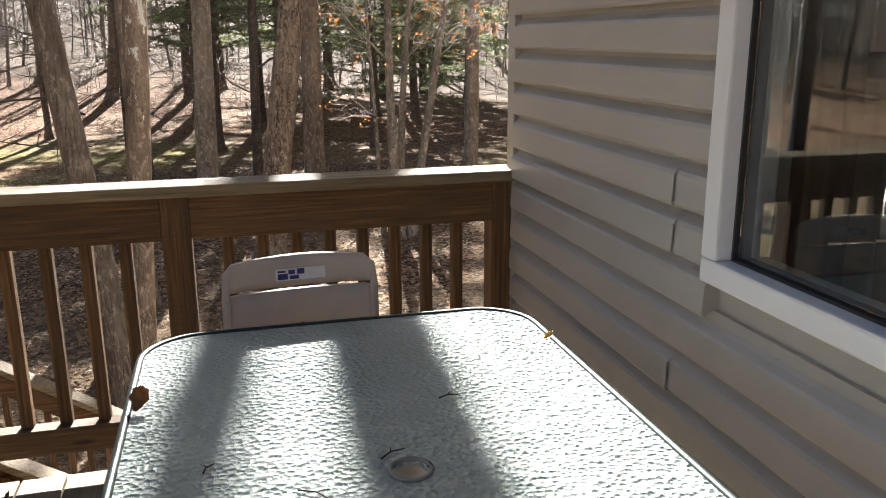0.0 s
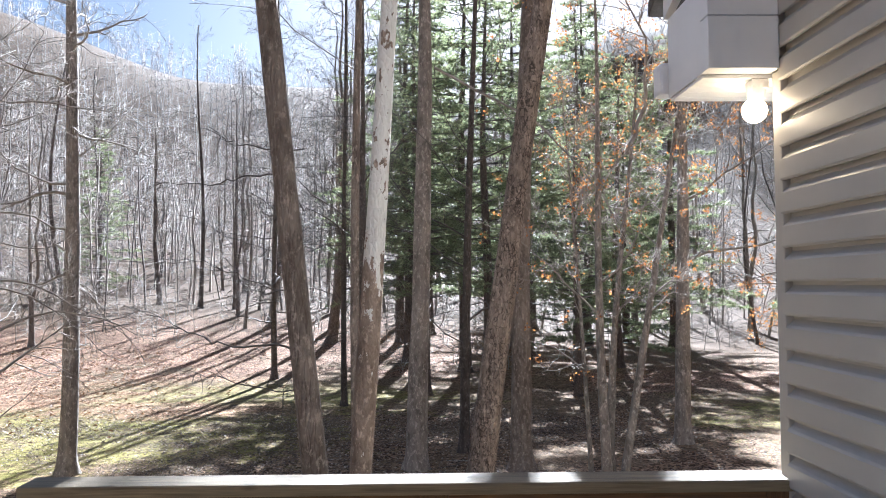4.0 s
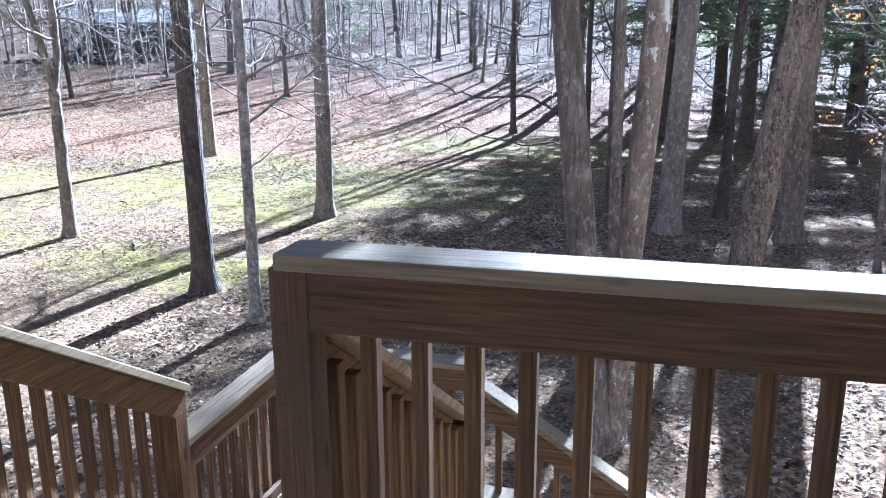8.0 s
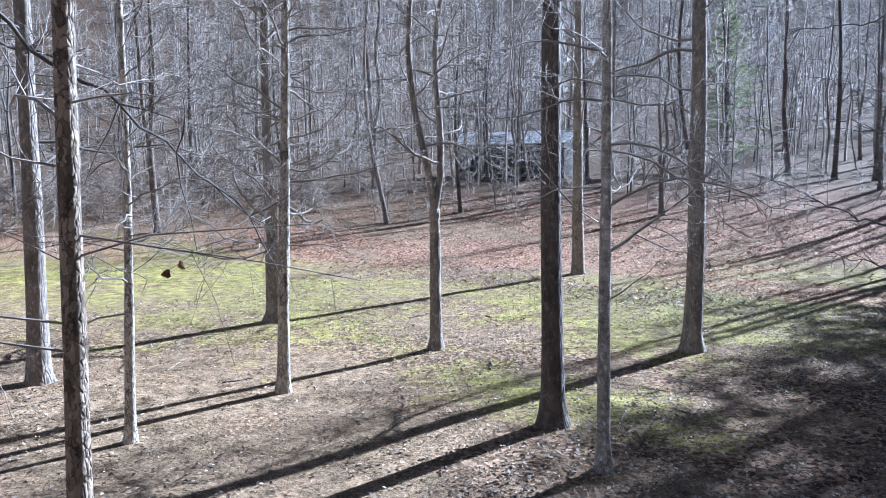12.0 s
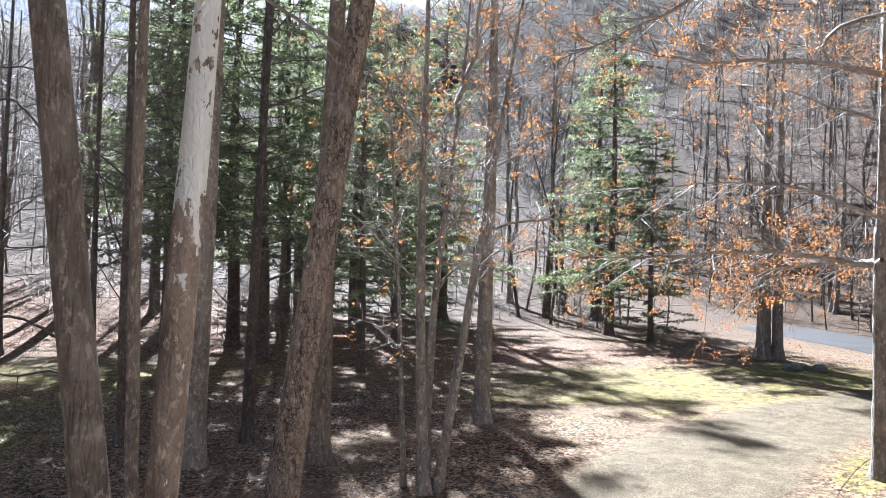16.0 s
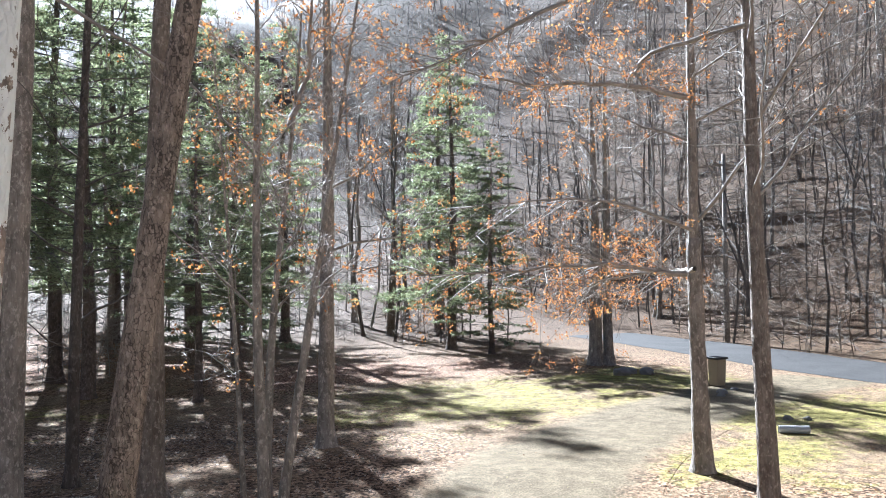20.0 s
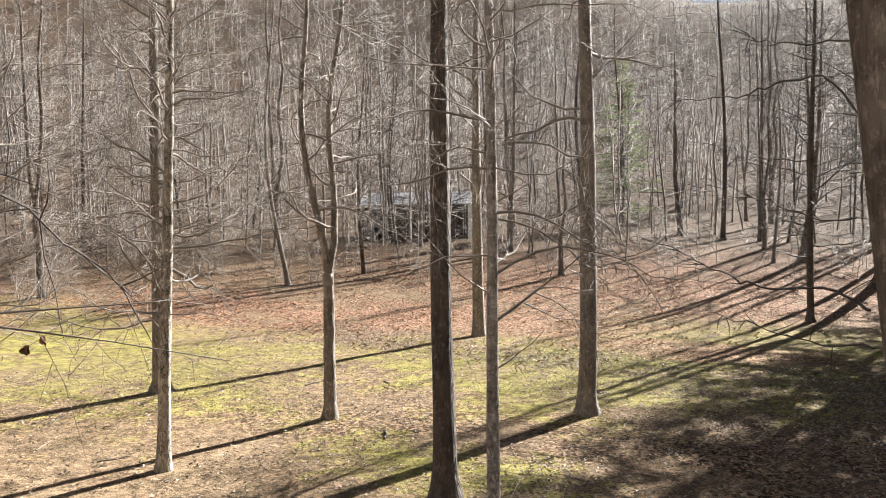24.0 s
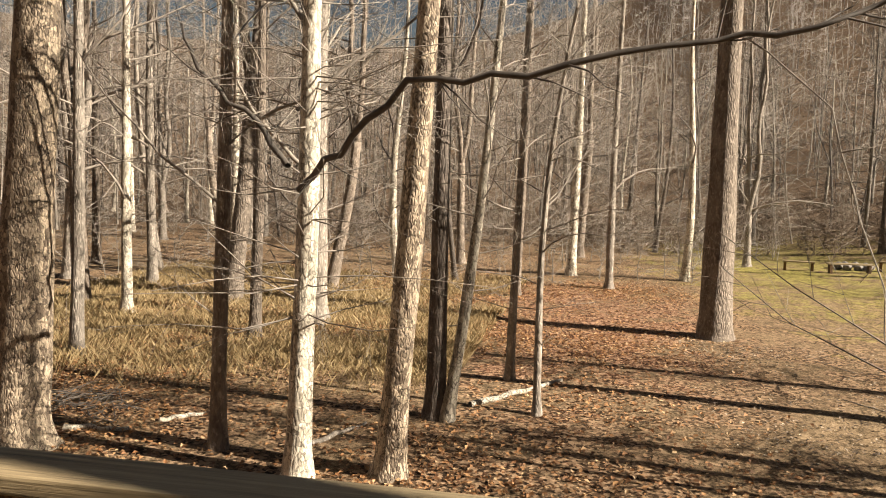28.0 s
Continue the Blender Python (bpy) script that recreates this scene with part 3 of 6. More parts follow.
GROUND = ground_material()
GRAVEL = ground_material(True)
# asphalt darkened to stand in for tree shade over the lane
ASPHALT = speckled("asphalt", [(0.35, (0.025, 0.024, 0.024)), (0.65, (0.055, 0.053, 0.052))], 60.0, 0.95, 0.004)
SIDING = simple("vinyl_siding", (0.43, 0.41, 0.375), 0.42, 0, 0.05, 3.0, 0.05)
WHITE = simple("white_vinyl", (0.78, 0.78, 0.79), 0.38, 0, 0.03, 5.0, 0.05)
BLACK_RUB = simple("black_trim", (0.03, 0.03, 0.032), 0.5, 0, 0.2, 30.0, 0.0)

# ---- ground, lane and drive ----
ground_ob = new("ground", slope_ground())
ground_ob.data.materials.append(GROUND)
tagged(ground_ob, "leaf-strewn soil with moss and thin winter grass", "ground", kind="structure")


def strip(name, line, widths, material, lift, label):
    """A lane laid on the ground along a line of points."""
    vs, fs = [], []
    pts = []
    for a, b in zip(line, line[1:]):
        for i in range(14):
            pts.append((Vector(a).lerp(Vector(b), i / 14), 0))
    pts.append((Vector(line[-1]), 0))
    n = len(pts)
    sm = [sum((pts[min(n - 1, max(0, i + k))][0] for k in range(-5, 6)), Vector((0, 0))) / 11 for i in range(n)]
    for i, p in enumerate(sm):
        d = (sm[min(i + 1, n - 1)] - sm[max(i - 1, 0)]).normalized()
        s = Vector((d.y, -d.x))
        w = widths[0] + (widths[1] - widths[0]) * i / (n - 1)
        for k in range(9):
            f = (k / 8 - 0.5) * 2
            q = p + s * f * w / 2 
            vs.append((q.x, q.y, ground_z(q.x, q.y) + lift * (1.0 if abs(f) < 0.95 else 0.25)))
    for i in range(n - 1):
        for k in range(8):
            a = i * 9 + k
            fs.append((a, a + 1, a + 10, a + 9))
    me = bpy.data.meshes.new(name)
    me.from_pydata(vs, [], fs)
    me.materials.append(material)
    edge = me.attributes.new("edge", "FLOAT", "POINT")
    edge.data.foreach_set("value", [1.0 - abs(k / 4 - 1) for _ in range(n) for k in range(9)])
    for p in me.polygons:
        p.use_smooth = True
    return tagged(new(name, me), label, "road", kind="structure")


# ---- deck ----
DX0, DX1, DY0 = -3.80, 0.0, -5.2        # deck: left edge, house wall, back edge; its front edge is y = 0
POST, BAL, STEP = 0.089, 0.038, 0.1145
CAP_TOP, CAP_T, CAP_W, BAND_H = 0.95, 0.038, 0.14, 0.14
MESHES = {}


def post(parent, x, y, z0, z1, label=""):
    return part("post", box_bm(x - POST / 2, x + POST / 2, y - POST / 2, y + POST / 2, z0, z1, 0.004), POST_WOOD, parent, label)


def baluster(parent, x, y, z0, z1):
    key = round(z1 - z0, 3)
    if key not in MESHES:
        MESHES[key] = None
        ob = part("baluster", box_bm(-BAL / 2, BAL / 2, -BAL / 2, BAL / 2, 0, z1 - z0, 0.003), WOOD[2], parent)
        MESHES[key] = ob.data
    else:
        ob = new("baluster", MESHES[key])
        ob.parent = parent
    ob.location = (x, y, z0)
    return ob


def level_rail(label, a, b, z, posts, inner, cap_ext=(0.07, 0.07), low=0.0, caps=True, group="deck railings"):
    """A level railing from post a to post b (plan points). z: the height of the floor. inner: unit vector to the side of the band."""
    e = thing("deck_railing", label, "railing", group)
    a, b, inner = Vector((*a, 0)), Vector((*b, 0)), Vector((*inner, 0))
    d = (b - a).normalized()
    L = (b - a).length
    ax = 0 if abs(d.x) > 0.5 else 1
    top = z + CAP_TOP
    part("cap_board", beam_bm(a - d * cap_ext[0] + Vector((0, 0, top - CAP_T / 2)), b + d * cap_ext[1] + Vector((0, 0, top - CAP_T / 2)), CAP_W, CAP_T, 0.006), CAP[ax], e, "flat weathered handrail board")
    stops = [0.0] + list(posts) + [L]
    for s in stops:
        p = a + d * s
        post(e, p.x, p.y, z - low, top - CAP_T)
    for s0, s1 in zip(stops, stops[1:]):
        p, q = a + d * (s0 + POST / 2), a + d * (s1 - POST / 2)
        off = inner * (POST / 2 - 0.021)
        part("top_rail", beam_bm(p + off + Vector((0, 0, top - CAP_T - BAND_H / 2)), q + off + Vector((0, 0, top - CAP_T - BAND_H / 2)), 0.038, BAND_H, 0.003), WOOD[ax], e)
        part("bottom_rail", beam_bm(p + Vector((0, 0, z + 0.125)), q + Vector((0, 0, z + 0.125)), 0.06, 0.09, 0.003), WOOD[ax], e)
        n = max(1, round((q - p).length / STEP) - 1)
        for k in range(n):
            c = p.lerp(q, (k + 1) / (n + 1)) - inner * (0.004 + BAL / 2 - (POST / 2 - 0.04))
            baluster(e, c.x, c.y, z + 0.17, z + CAP_TOP - CAP_T - 0.02)
    return e


def stair_rail(label, a, b, za, zb, inner, end_post=True, start_post=False, h_low=0.62):
    """A sloping railing; za, zb: the top of its cap at the two ends."""
    e = thing("stair_railing", label, "railing", "stair railings")
    a, b, inner = Vector((*a, 0)), Vector((*b, 0)), Vector((*inner, 0))
    d = (b - a).normalized()
    L = (b - a).length
    ax = 0 if abs(d.x) > 0.5 else 1
    z_at = lambda s: za + (zb - za) * s / L  # noqa: E731
    P = lambda s, dz, o=0.0: a + d * s + inner * o + Vector((0, 0, z_at(s) + dz))  # noqa: E731
    part("cap_board", plumb_beam_bm(P(0, -0.022), P(L + 0.06, -0.022), CAP_W, 0.044), CAP[ax], e, "sloping weathered handrail board")
    part("top_rail", plumb_beam_bm(P(0, -0.044 - 0.075, 0.026), P(L, -0.044 - 0.075, 0.026), 0.038, 0.15), WOOD[ax], e)
    part("bottom_rail", plumb_beam_bm(P(0, -0.84, 0.0), P(L, -0.84, 0.0), 0.05, 0.10), WOOD[ax], e)
    n = round(L / STEP)
    for k in range(1, n):
        s = L * k / n
        c = P(s, 0, -0.015)
        if k < n or not end_post:
            baluster(e, c.x, c.y, z_at(s) - 0.83, z_at(s) - 0.10)
    if end_post:
        c = P(L, 0)
        post(e, c.x, c.y, zb - 1.3, zb - 0.046)
    if start_post:
        c = P(0, 0)
        post(e, c.x, c.y, za - 1.3, za - 0.046)
    return e


deck = tagged(thing("deck_frame", "raised wooden deck frame on posts beside the house", "deck"), kind="structure")
for i, (p, q) in enumerate((((DX0, -0.0, -0.16), (DX1, -0.0, -0.16)), ((DX0, DY0, -0.16), (DX1, DY0, -0.16)))):
    part("rim_joist", beam_bm(p, q, 0.04, 0.235), WOOD[0], deck)
part("rim_joist", beam_bm((DX0 + 0.02, DY0, -0.16), (DX0 + 0.02, -0.02, -0.16), 0.04, 0.235), WOOD[1], deck)
for x in (DX0 + 0.12, -1.9, -0.15):
    for y in (-0.12, -2.6, DY0 + 0.12):
        part("support_post", box_bm(x - 0.07, x + 0.07, y - 0.07, y + 0.07, -2.7, -0.28, 0.005), WOOD[2], deck)
nb = 27
bw = (DX1 - DX0) / nb
bd = part("board", box_bm(-bw / 2 + 0.003, bw / 2 - 0.003, DY0, 0.0, -0.036, 0.0, 0.004), CAP[1], deck)
bd.location.x = DX0 + bw / 2
for i in range(1, nb):
    o = new("board", bd.data)
    o.parent = deck
    o.location.x = DX0 + bw * (i + 0.5)

P2X, P1X, LX = -2.40, -3.77, -3.77
level_rail("weathered brown wooden deck railing with square balusters along the front", (P2X, 0.02), (-0.05, 0.02), 0, [1.26], (0, -1), (0.02, 0.045))
level_rail("weathered brown wooden deck railing beside the stair opening", (LX, DY0), (P1X, 0), 0, [1.7, 3.4], (1, 0), (0.07, 0.065))

# ---- stairs ----
LAND_Z, LX0, LX1, LY0, LY1 = -1.30, -3.86, -2.36, 1.50, 2.92
stairs = thing("deck_stairs", "weathered wooden deck stairs with a square landing", "stairs")
tread1 = part("tread", box_bm(-0.66, 0.66, -0.135, 0.135, -0.036, 0.0, 0.004), CAP[0], stairs)
tread1.location = (-3.085, 0.145, -0.186)
for i in range(1, 6):
    o = new("tread", tread1.data)
    o.parent = stairs
    o.location = (-3.085, 0.145 + 0.25 * i, -0.186 * (i + 1))
for x in (-3.74, -2.43):
    part("stringer", plumb_beam_bm((x, 0.03, -0.17), (x, 1.52, -1.28), 0.038, 0.26), WOOD[1], stairs)
for i in range(10):
    part("board", box_bm(LX0 + 0.15 * i + 0.003, LX0 + 0.15 * (i + 1) - 0.003, LY0, LY1, LAND_Z - 0.036, LAND_Z, 0.003), CAP[1], stairs)
for p, q in (((LX0, LY1 - 0.02, LAND_Z - 0.13), (LX1, LY1 - 0.02, LAND_Z - 0.13)), ((LX0 + 0.02, LY0, LAND_Z - 0.13), (LX0 + 0.02, LY1 - 0.04, LAND_Z - 0.13))):
    part("rim_joist", beam_bm(p, q, 0.038, 0.18), WOOD[0], stairs)
t2 = part("tread", box_bm(-0.135, 0.135, -0.6, 0.6, -0.036, 0.0, 0.004), CAP[1], stairs)
t2.location = (-2.22, 2.2, LAND_Z - 0.183)
for i in range(1, 5):
    o = new("tread", t2.data)
    o.parent = stairs
    o.location = (-2.22 + 0.28 * i, 2.2, LAND_Z - 0.183 * (i + 1))
for y in (1.62, 2.82):
    part("stringer", plumb_beam_bm((-2.36, y, LAND_Z - 0.16), (-0.86, y, -2.46), 0.038, 0.26), WOOD[0], stairs)
for x, y in ((LX0 + 0.06, LY1 - 0.1), (LX1 - 0.06, LY1 - 0.1), (LX0 + 0.06, LY0 + 0.1), (LX1 - 0.06, LY0 + 0.1)):
    part("support_post", box_bm(x - POST / 2, x + POST / 2, y - POST / 2, y + POST / 2, -2.65, LAND_Z - 0.04, 0.004), WOOD[2], stairs)
stair_rail("sloping wooden stair railing on the open side of the upper flight", (-3.77, 0.05), (-3.77, 1.50), 0.78, -0.13, (1, 0))
stair_rail("sloping wooden stair railing along the deck side of the upper flight", (-2.40, 0.06), (-2.40, 1.46), 0.80, -0.10, (-1, 0))
lr = -0.45 - CAP_TOP
level_rail("short level wooden railing on the stair landing", (-3.80, 1.58), (-3.80, 2.84), lr, [], (1, 0), (0.09, 0.07), 0.0, group="landing railings")
level_rail("short level wooden railing across the end of the stair landing", (-3.66, 2.84), (-2.62, 2.84), lr, [], (0, -1), (0.0, 0.02), 0.0, group="landing railings")
stair_rail("sloping wooden stair railing on the far side of the lower flight", (-2.60, 2.84), (-0.95, 2.84), -0.57, -1.60, (0, -1))
stair_rail("sloping wooden stair railing on the near side of the lower flight", (-2.30, 1.60), (-0.95, 1.60), -0.62, -1.47, (0, 1))

# ---- lane and drive ----
strip("road", [(52, -46), (34, 2), (28.8, 14), (29.2, 21), (31, 28), (32.6, 36), (33.4, 42)], (7.0, 5.0), ASPHALT, 0.05, "narrow asphalt lane, half in shade")
DRIVE = [(-0.5, -30), (2.6, 2), (4.5, 9.0), (6.7, 12.0), (9.6, 14.2), (12.7, 16.0), (15.9, 17.2), (20, 18.3), (26, 19.5)]
strip("driveway", DRIVE, (4.8, 4.6), GRAVEL, 0.03, "pale gravel driveway curving to the lane")

# ---- trees, one by one ----
def lone(name, label, x, y, seed, h, r, bark_m, twig_m=None, group="", turn=0.0, **kw):
    tr, cr, tips = bare_tree(seed, h, r, **kw)
    e = stand(name, label, "tree", group, [("trunk", tr.mesh("trunk", bark_m)), ("crown", cr.mesh("crown", twig_m or TWIG))], x, y, turn)
    return e, tips


def leaves_on(e, tips, seed, share, n, size, material, label):
    rng = random.Random(seed)
    g = Geo()
    for p, d in tips:
        if rng.random() < share(p):
            leaf_quads(g, rng, p, size, n, 0.14)
    o = new("leaves", g.mesh("leaves", material, False))
    o.parent = e
    o["label"] = label
    return o


TALL = "tall trees by the deck"
LAWN = "trees on the clearing"
THIN = "slim woodland trees"
lone("sycamore_tree", "leaning sycamore with pale peeling upper bark beside the deck", -1.97, 5.87, 11, 19, 0.128, BARK_SYC, TWIG, TALL, bend=0.06, lean=(0.062, 0.0), limbs=12, first=0.5)
lone("tree", "stout dark brown leaning tree with furrowed bark", -2.08, 5.75, 12, 20, 0.15, BARK_BROWN, TWIG_DARK, TALL, bend=0.06, lean=(-0.105, 0.0), limbs=12, first=0.5)
lone("tree", "stout leaning oak with scarred brown bark", -0.41, 11.0, 13, 21, 0.245, BARK_OAK, TWIG_DARK, TALL, bend=0.08, lean=(0.142, 0.0), limbs=12, first=0.45)
lone("tree", "upright grey-brown tree close behind a leaning oak", 0.85, 14.9, 14, 20, 0.23, BARK_BROWN, TWIG_DARK, TALL, lean=(0.02, 0.0), limbs=12, first=0.5)
lone("tree", "straight grey tree with ringed bark", -1.4, 15.1, 15, 20, 0.23, BARK_GREY, TWIG, TALL, limbs=12, first=0.5)
lone("tree", "slim dark tree with side twigs", -0.3, 16.7, 16, 15, 0.12, BARK_DARK, TWIG_DARK, TALL, lean=(0.03, 0), limbs=22, first=0.14, low_twigs=8)
lone("tree", "slim dark tree behind a stout trunk", -2.7, 16.9, 17, 16, 0.11, BARK_DARK, TWIG_DARK, TALL, limbs=22, first=0.12, low_twigs=8)
lone("tree", "slim tree with flaky pale-brown bark", -2.16, 9.5, 18, 16, 0.085, BARK_BROWN, TWIG, TALL, limbs=10, first=0.4)
lone("tree", "straight dark tree with smooth shaded bark on the lawn", -8.33, 9.19, 21, 18, 0.17, BARK_DARK, TWIG_DARK, LAWN, limbs=20, first=0.36, low_twigs=5)
lone("birch_tree", "slim spotted grey birch on the lawn", -6.9, 8.13, 22, 13, 0.085, BARK_BIRCH, TWIG, LAWN, lean=(-0.04, 0), limbs=42, first=0.2, low_twigs=8, spec=SPREAD, spread=0.165)
lone("tree", "straight grey tree with a flared foot on the lawn", -8.72, 14.85, 23, 19, 0.19, BARK_GREY, TWIG, LAWN, limbs=45, first=0.2, low_twigs=8, spec=SPREAD, spread=0.165)
lone("tree", "crooked tree parting into two stems above head height", -12.95, 11.9, 24, 12, 0.13, BARK_GREY, TWIG, LAWN, limbs=84, first=0.3, fork=2.9, spec=SPREAD, spread=0.165)
lone("tree", "pale smooth tree with many fine twigs", -12.9, 7.9, 25, 13, 0.105, BARK_PALE, TWIG, LAWN, lean=(0.03, 0), limbs=84, first=0.17, spec=SPREAD, spread=0.165, low_twigs=14)
lone("tree", "grey tree with a widely flared foot", -18.25, 11.85, 26, 16, 0.17, BARK_GREY, TWIG, LAWN, limbs=84, first=0.16, flare=1.1, spec=SPREAD, spread=0.165)
lone("tree", "very slim pale sapling with knotted stem", -12.6, 4.98, 27, 11, 0.075, BARK_PALE, TWIG, LAWN, limbs=45, first=0.2, low_twigs=8, spec=SPREAD, spread=0.165)
lone("tree", "rough tree wrapped in dead ivy stems", -8.55, 2.38, 28, 17, 0.105, BARK_FLAKY, TWIG, LAWN, limbs=26, first=0.24, low_twigs=16, lean=(0, 0.028), bend=0.05)
lone("tree", "straight grey-brown tree on the lawn edge", -16.95, 5.6, 29, 18, 0.19, BARK_GREY, TWIG_DARK, LAWN, limbs=45, first=0.2, low_twigs=8, spec=SPREAD, spread=0.165)
lone("tree", "grey tree on the leaf-covered rise", -16.55, 23.4, 30, 17, 0.2, BARK_GREY, TWIG, LAWN, limbs=24, first=0.2)
lone("oak_tree", "massive smooth grey oak with a broad foot", -24.0, 2.66, 31, 22, 0.40, BARK_BROWN, TWIG, LAWN, limbs=14, first=0.4, flare=0.4)
lone("tree", "thick flaky-barked tree beside the deck rail", -12.2, -8.15, 32, 20, 0.38, BARK_FLAKY, TWIG, THIN, limbs=10, first=0.5, lean=(0, 0.045))
lone("tree", "brown slim tree in dry leaves", -12.85, -5.52, 33, 14, 0.115, BARK_BROWN, TWIG, THIN, limbs=20, first=0.2, low_twigs=8)
lone("tree", "pale white-barked tree with a forking limb", -12.15, -4.07, 34, 16, 0.165, BARK_PALE, TWIG, THIN, limbs=20, first=0.25, low_twigs=85, lean=(0, 0.02))
lone("tree", "rough-barked leaning tree with flaking plates", -12.5, -2.94, 35, 18, 0.19, BARK_FLAKY, TWIG, THIN, limbs=12, first=0.4, lean=(0, 0.06))
lone("sapling", "slim leaning sapling in the woods", -15.0, -2.64, 36, 11, 0.10, BARK_PALE, TWIG, THIN, limbs=20, first=0.25, low_twigs=8, lean=(0, 0.12))
lone("tree", "two-toned dark tree in the woods", -15.1, -2.85, 37, 16, 0.16, BARK_DARK, TWIG_DARK, THIN, limbs=20, first=0.25, low_twigs=8)
lone("sapling", "crooked sapling with a dark stem", -18.05, -1.96, 38, 11, 0.09, BARK_GREY, TWIG, THIN, limbs=20, first=0.2, low_twigs=8)
lone("sapling", "very slim curving sapling", -15.8, -1.26, 39, 9, 0.07, BARK_GREY, TWIG, THIN, limbs=20, first=0.2, low_twigs=8, lean=(0, 0.08), bend=0.4)
for i, (x, y, r) in enumerate(((-32.5, 0.1, 0.15), (-36.3, -1.4, 0.2), (-29.7, -3.0, 0.14), (-17.4, -10.9, 0.14), (-22.3, -12.8, 0.15), (-20.2, -8.2, 0.14), (-22.6, -7.5, 0.26), (-30.6, -13.7, 0.15), (-31.7, -20, 0.17), (-27.7, -15.2, 0.18))):
    lone("tree", "slim straight tree in the sunlit woods", x, y, 60 + i, 15 + i % 4, r, (BARK_GREY, BARK_PALE, BARK_BROWN)[i % 3], TWIG, THIN, limbs=18, first=0.2, low_twigs=5)
for i, (x, y, r, ln) in enumerate(((2.15, 12.4, 0.10, -0.02), (2.4, 12.5, 0.09, 0.17), (2.25, 12.7, 0.085, 0.07), (1.95, 12.9, 0.05, -0.06))):
    e, tips = lone("young_oak", "young many-stemmed oak with a few orange leaves", x, y, 80 + i, 10 - i * 0.8, r, BARK_GREY, TWIG, "young oak stems", lean=(ln, 0.02), limbs=13, first=0.3, spec=BARE)
    leaves_on(e, tips, i, lambda p: 0.12 if p.z > 3 else 0.05, 8, 0.055, ORANGE, "few dry orange leaves")
e, tips = lone("tree", "grey tree standing in the leaf shadow", 5.2, 17.75, 86, 15, 0.2, BARK_GREY, TWIG, "trees by the drive", limbs=16, first=0.3)
leaves_on(e, tips, 5, lambda p: 0.12, 9, 0.055, ORANGE, "dry orange leaves")
for i, (x, y, r, h, fk) in enumerate(((10.65, 11.4, 0.185, 15, 4.6), (9.56, 8.95, 0.165, 17, 0.0))):
    e, tips = lone("oak_tree", "grey-barked oak beside the gravel drive with orange leaves", x, y, 90 + i, h, r, (BARK_GREY, BARK_BROWN)[i], TWIG, "trees by the drive", limbs=22, first=0.25, fork=fk, spec=FINE)
    leaves_on(e, tips, 9 + i, lambda p: 0.12 if 3.0 < p.z < 9 else 0.03, 10, 0.055, ORANGE, "clinging dry orange leaves")
lone("tree", "grey tree at the drive's end", 21.4, 27.6, 94, 13, 0.3, BARK_GREY, TWIG, "trees by the drive", limbs=16, first=0.25)
lone("tree", "grey tree at the drive's end", 21.9, 27.3, 95, 13, 0.24, BARK_GREY, TWIG, "trees by the drive", limbs=16, first=0.25)

lone("tree", "slim dark tree with many level dead branches", -7.5, 31.6, 97, 17, 0.13, BARK_DARK, TWIG_DARK, THIN, limbs=80, first=0.12, spread=0.2, spec=SPREAD)
lone("tree", "slim dark tree with many level dead branches", -3.9, 24.5, 98, 16, 0.10, BARK_DARK, TWIG_DARK, THIN, limbs=60, first=0.12, spread=0.2, spec=SPREAD)

# evergreens
PINES = []
for s, (h, r, first, reach, dens) in enumerate(((17, 0.26, 1.9, 4.0, 0.55), (15, 0.22, 1.2, 3.8, 0.55), (19, 0.26, 4.6, 4.2, 0.34))):
    tr, lm, ne = pine(s + 5, h, r, first, reach, dens)
    PINES.append([("trunk", tr.mesh("trunk", BARK_PINE)), ("branchwork", lm.mesh("branchwork", TWIG_DARK)), ("needles", ne.mesh("needles", NEEDLE, False))])
# several pines are added and sized for the shade they cast on the yard
PINE_SPOTS = ((20.1, 37.9, 0, 1.02), (20.5, 34.5, 1, 0.72), (7.6, 34.5, 1, 0.95), (12.2, 52.0, 0, 1.1), (-1.6, 31, 2, 0.9), (1.2, 29, 2, 0.9), (0.5, 33, 2, 1.05), (6.0, 36, 2, 0.9), (-2.6, 42, 2, 1.0),
              (4, 45, 0, 1.25), (8.5, 47, 0, 1.3), (13.5, 55, 1, 1.2), (6, 53, 0, 1.3), (-1.2, 27, 2, 0.75), (14.5, 49, 0, 1.2), (4.2, 26.5, 2, 0.55), (-2.0, 36, 2, 1.1), (-30, 70, 1, 1.0), (-1, 45, 2, 1.1), (24.5, 47, 0, 1.1))
for i, (x, y, k, sc) in enumerate(PINE_SPOTS):
    stand("pine_tree", "green pine with drooping tiers of needles", "tree", "pines", PINES[k], x, y, i * 67, sc)

# ---- woodland behind ----
WOODS = []
for s in range(7):
    tr, cr, tips = bare_tree(200 + s, 17 + s % 3 * 2, 0.15 + 0.02 * s, limbs=26, first=(0.08, 0.14, 0.22)[s % 3], spread=0.25, spec=dict(crook=0.40, rise=0.045, levels=2, kids=(7, 7), segs=(4, 3, 2), sides=(4, 3, 3)), sides=8, lean=(0.04 * (s % 3 - 1), 0), bend=0.55, fork=(0, 0, 4.5, 0, 3.2, 0, 6.0)[s])
    WOODS.append([("trunk", tr.mesh("trunk", (BARK_GREY, BARK_DARK, BARK_BROWN, BARK_PALE)[s % 4])), ("crown", cr.mesh("crown", (TWIG, TWIG_DARK)[s % 2]))])


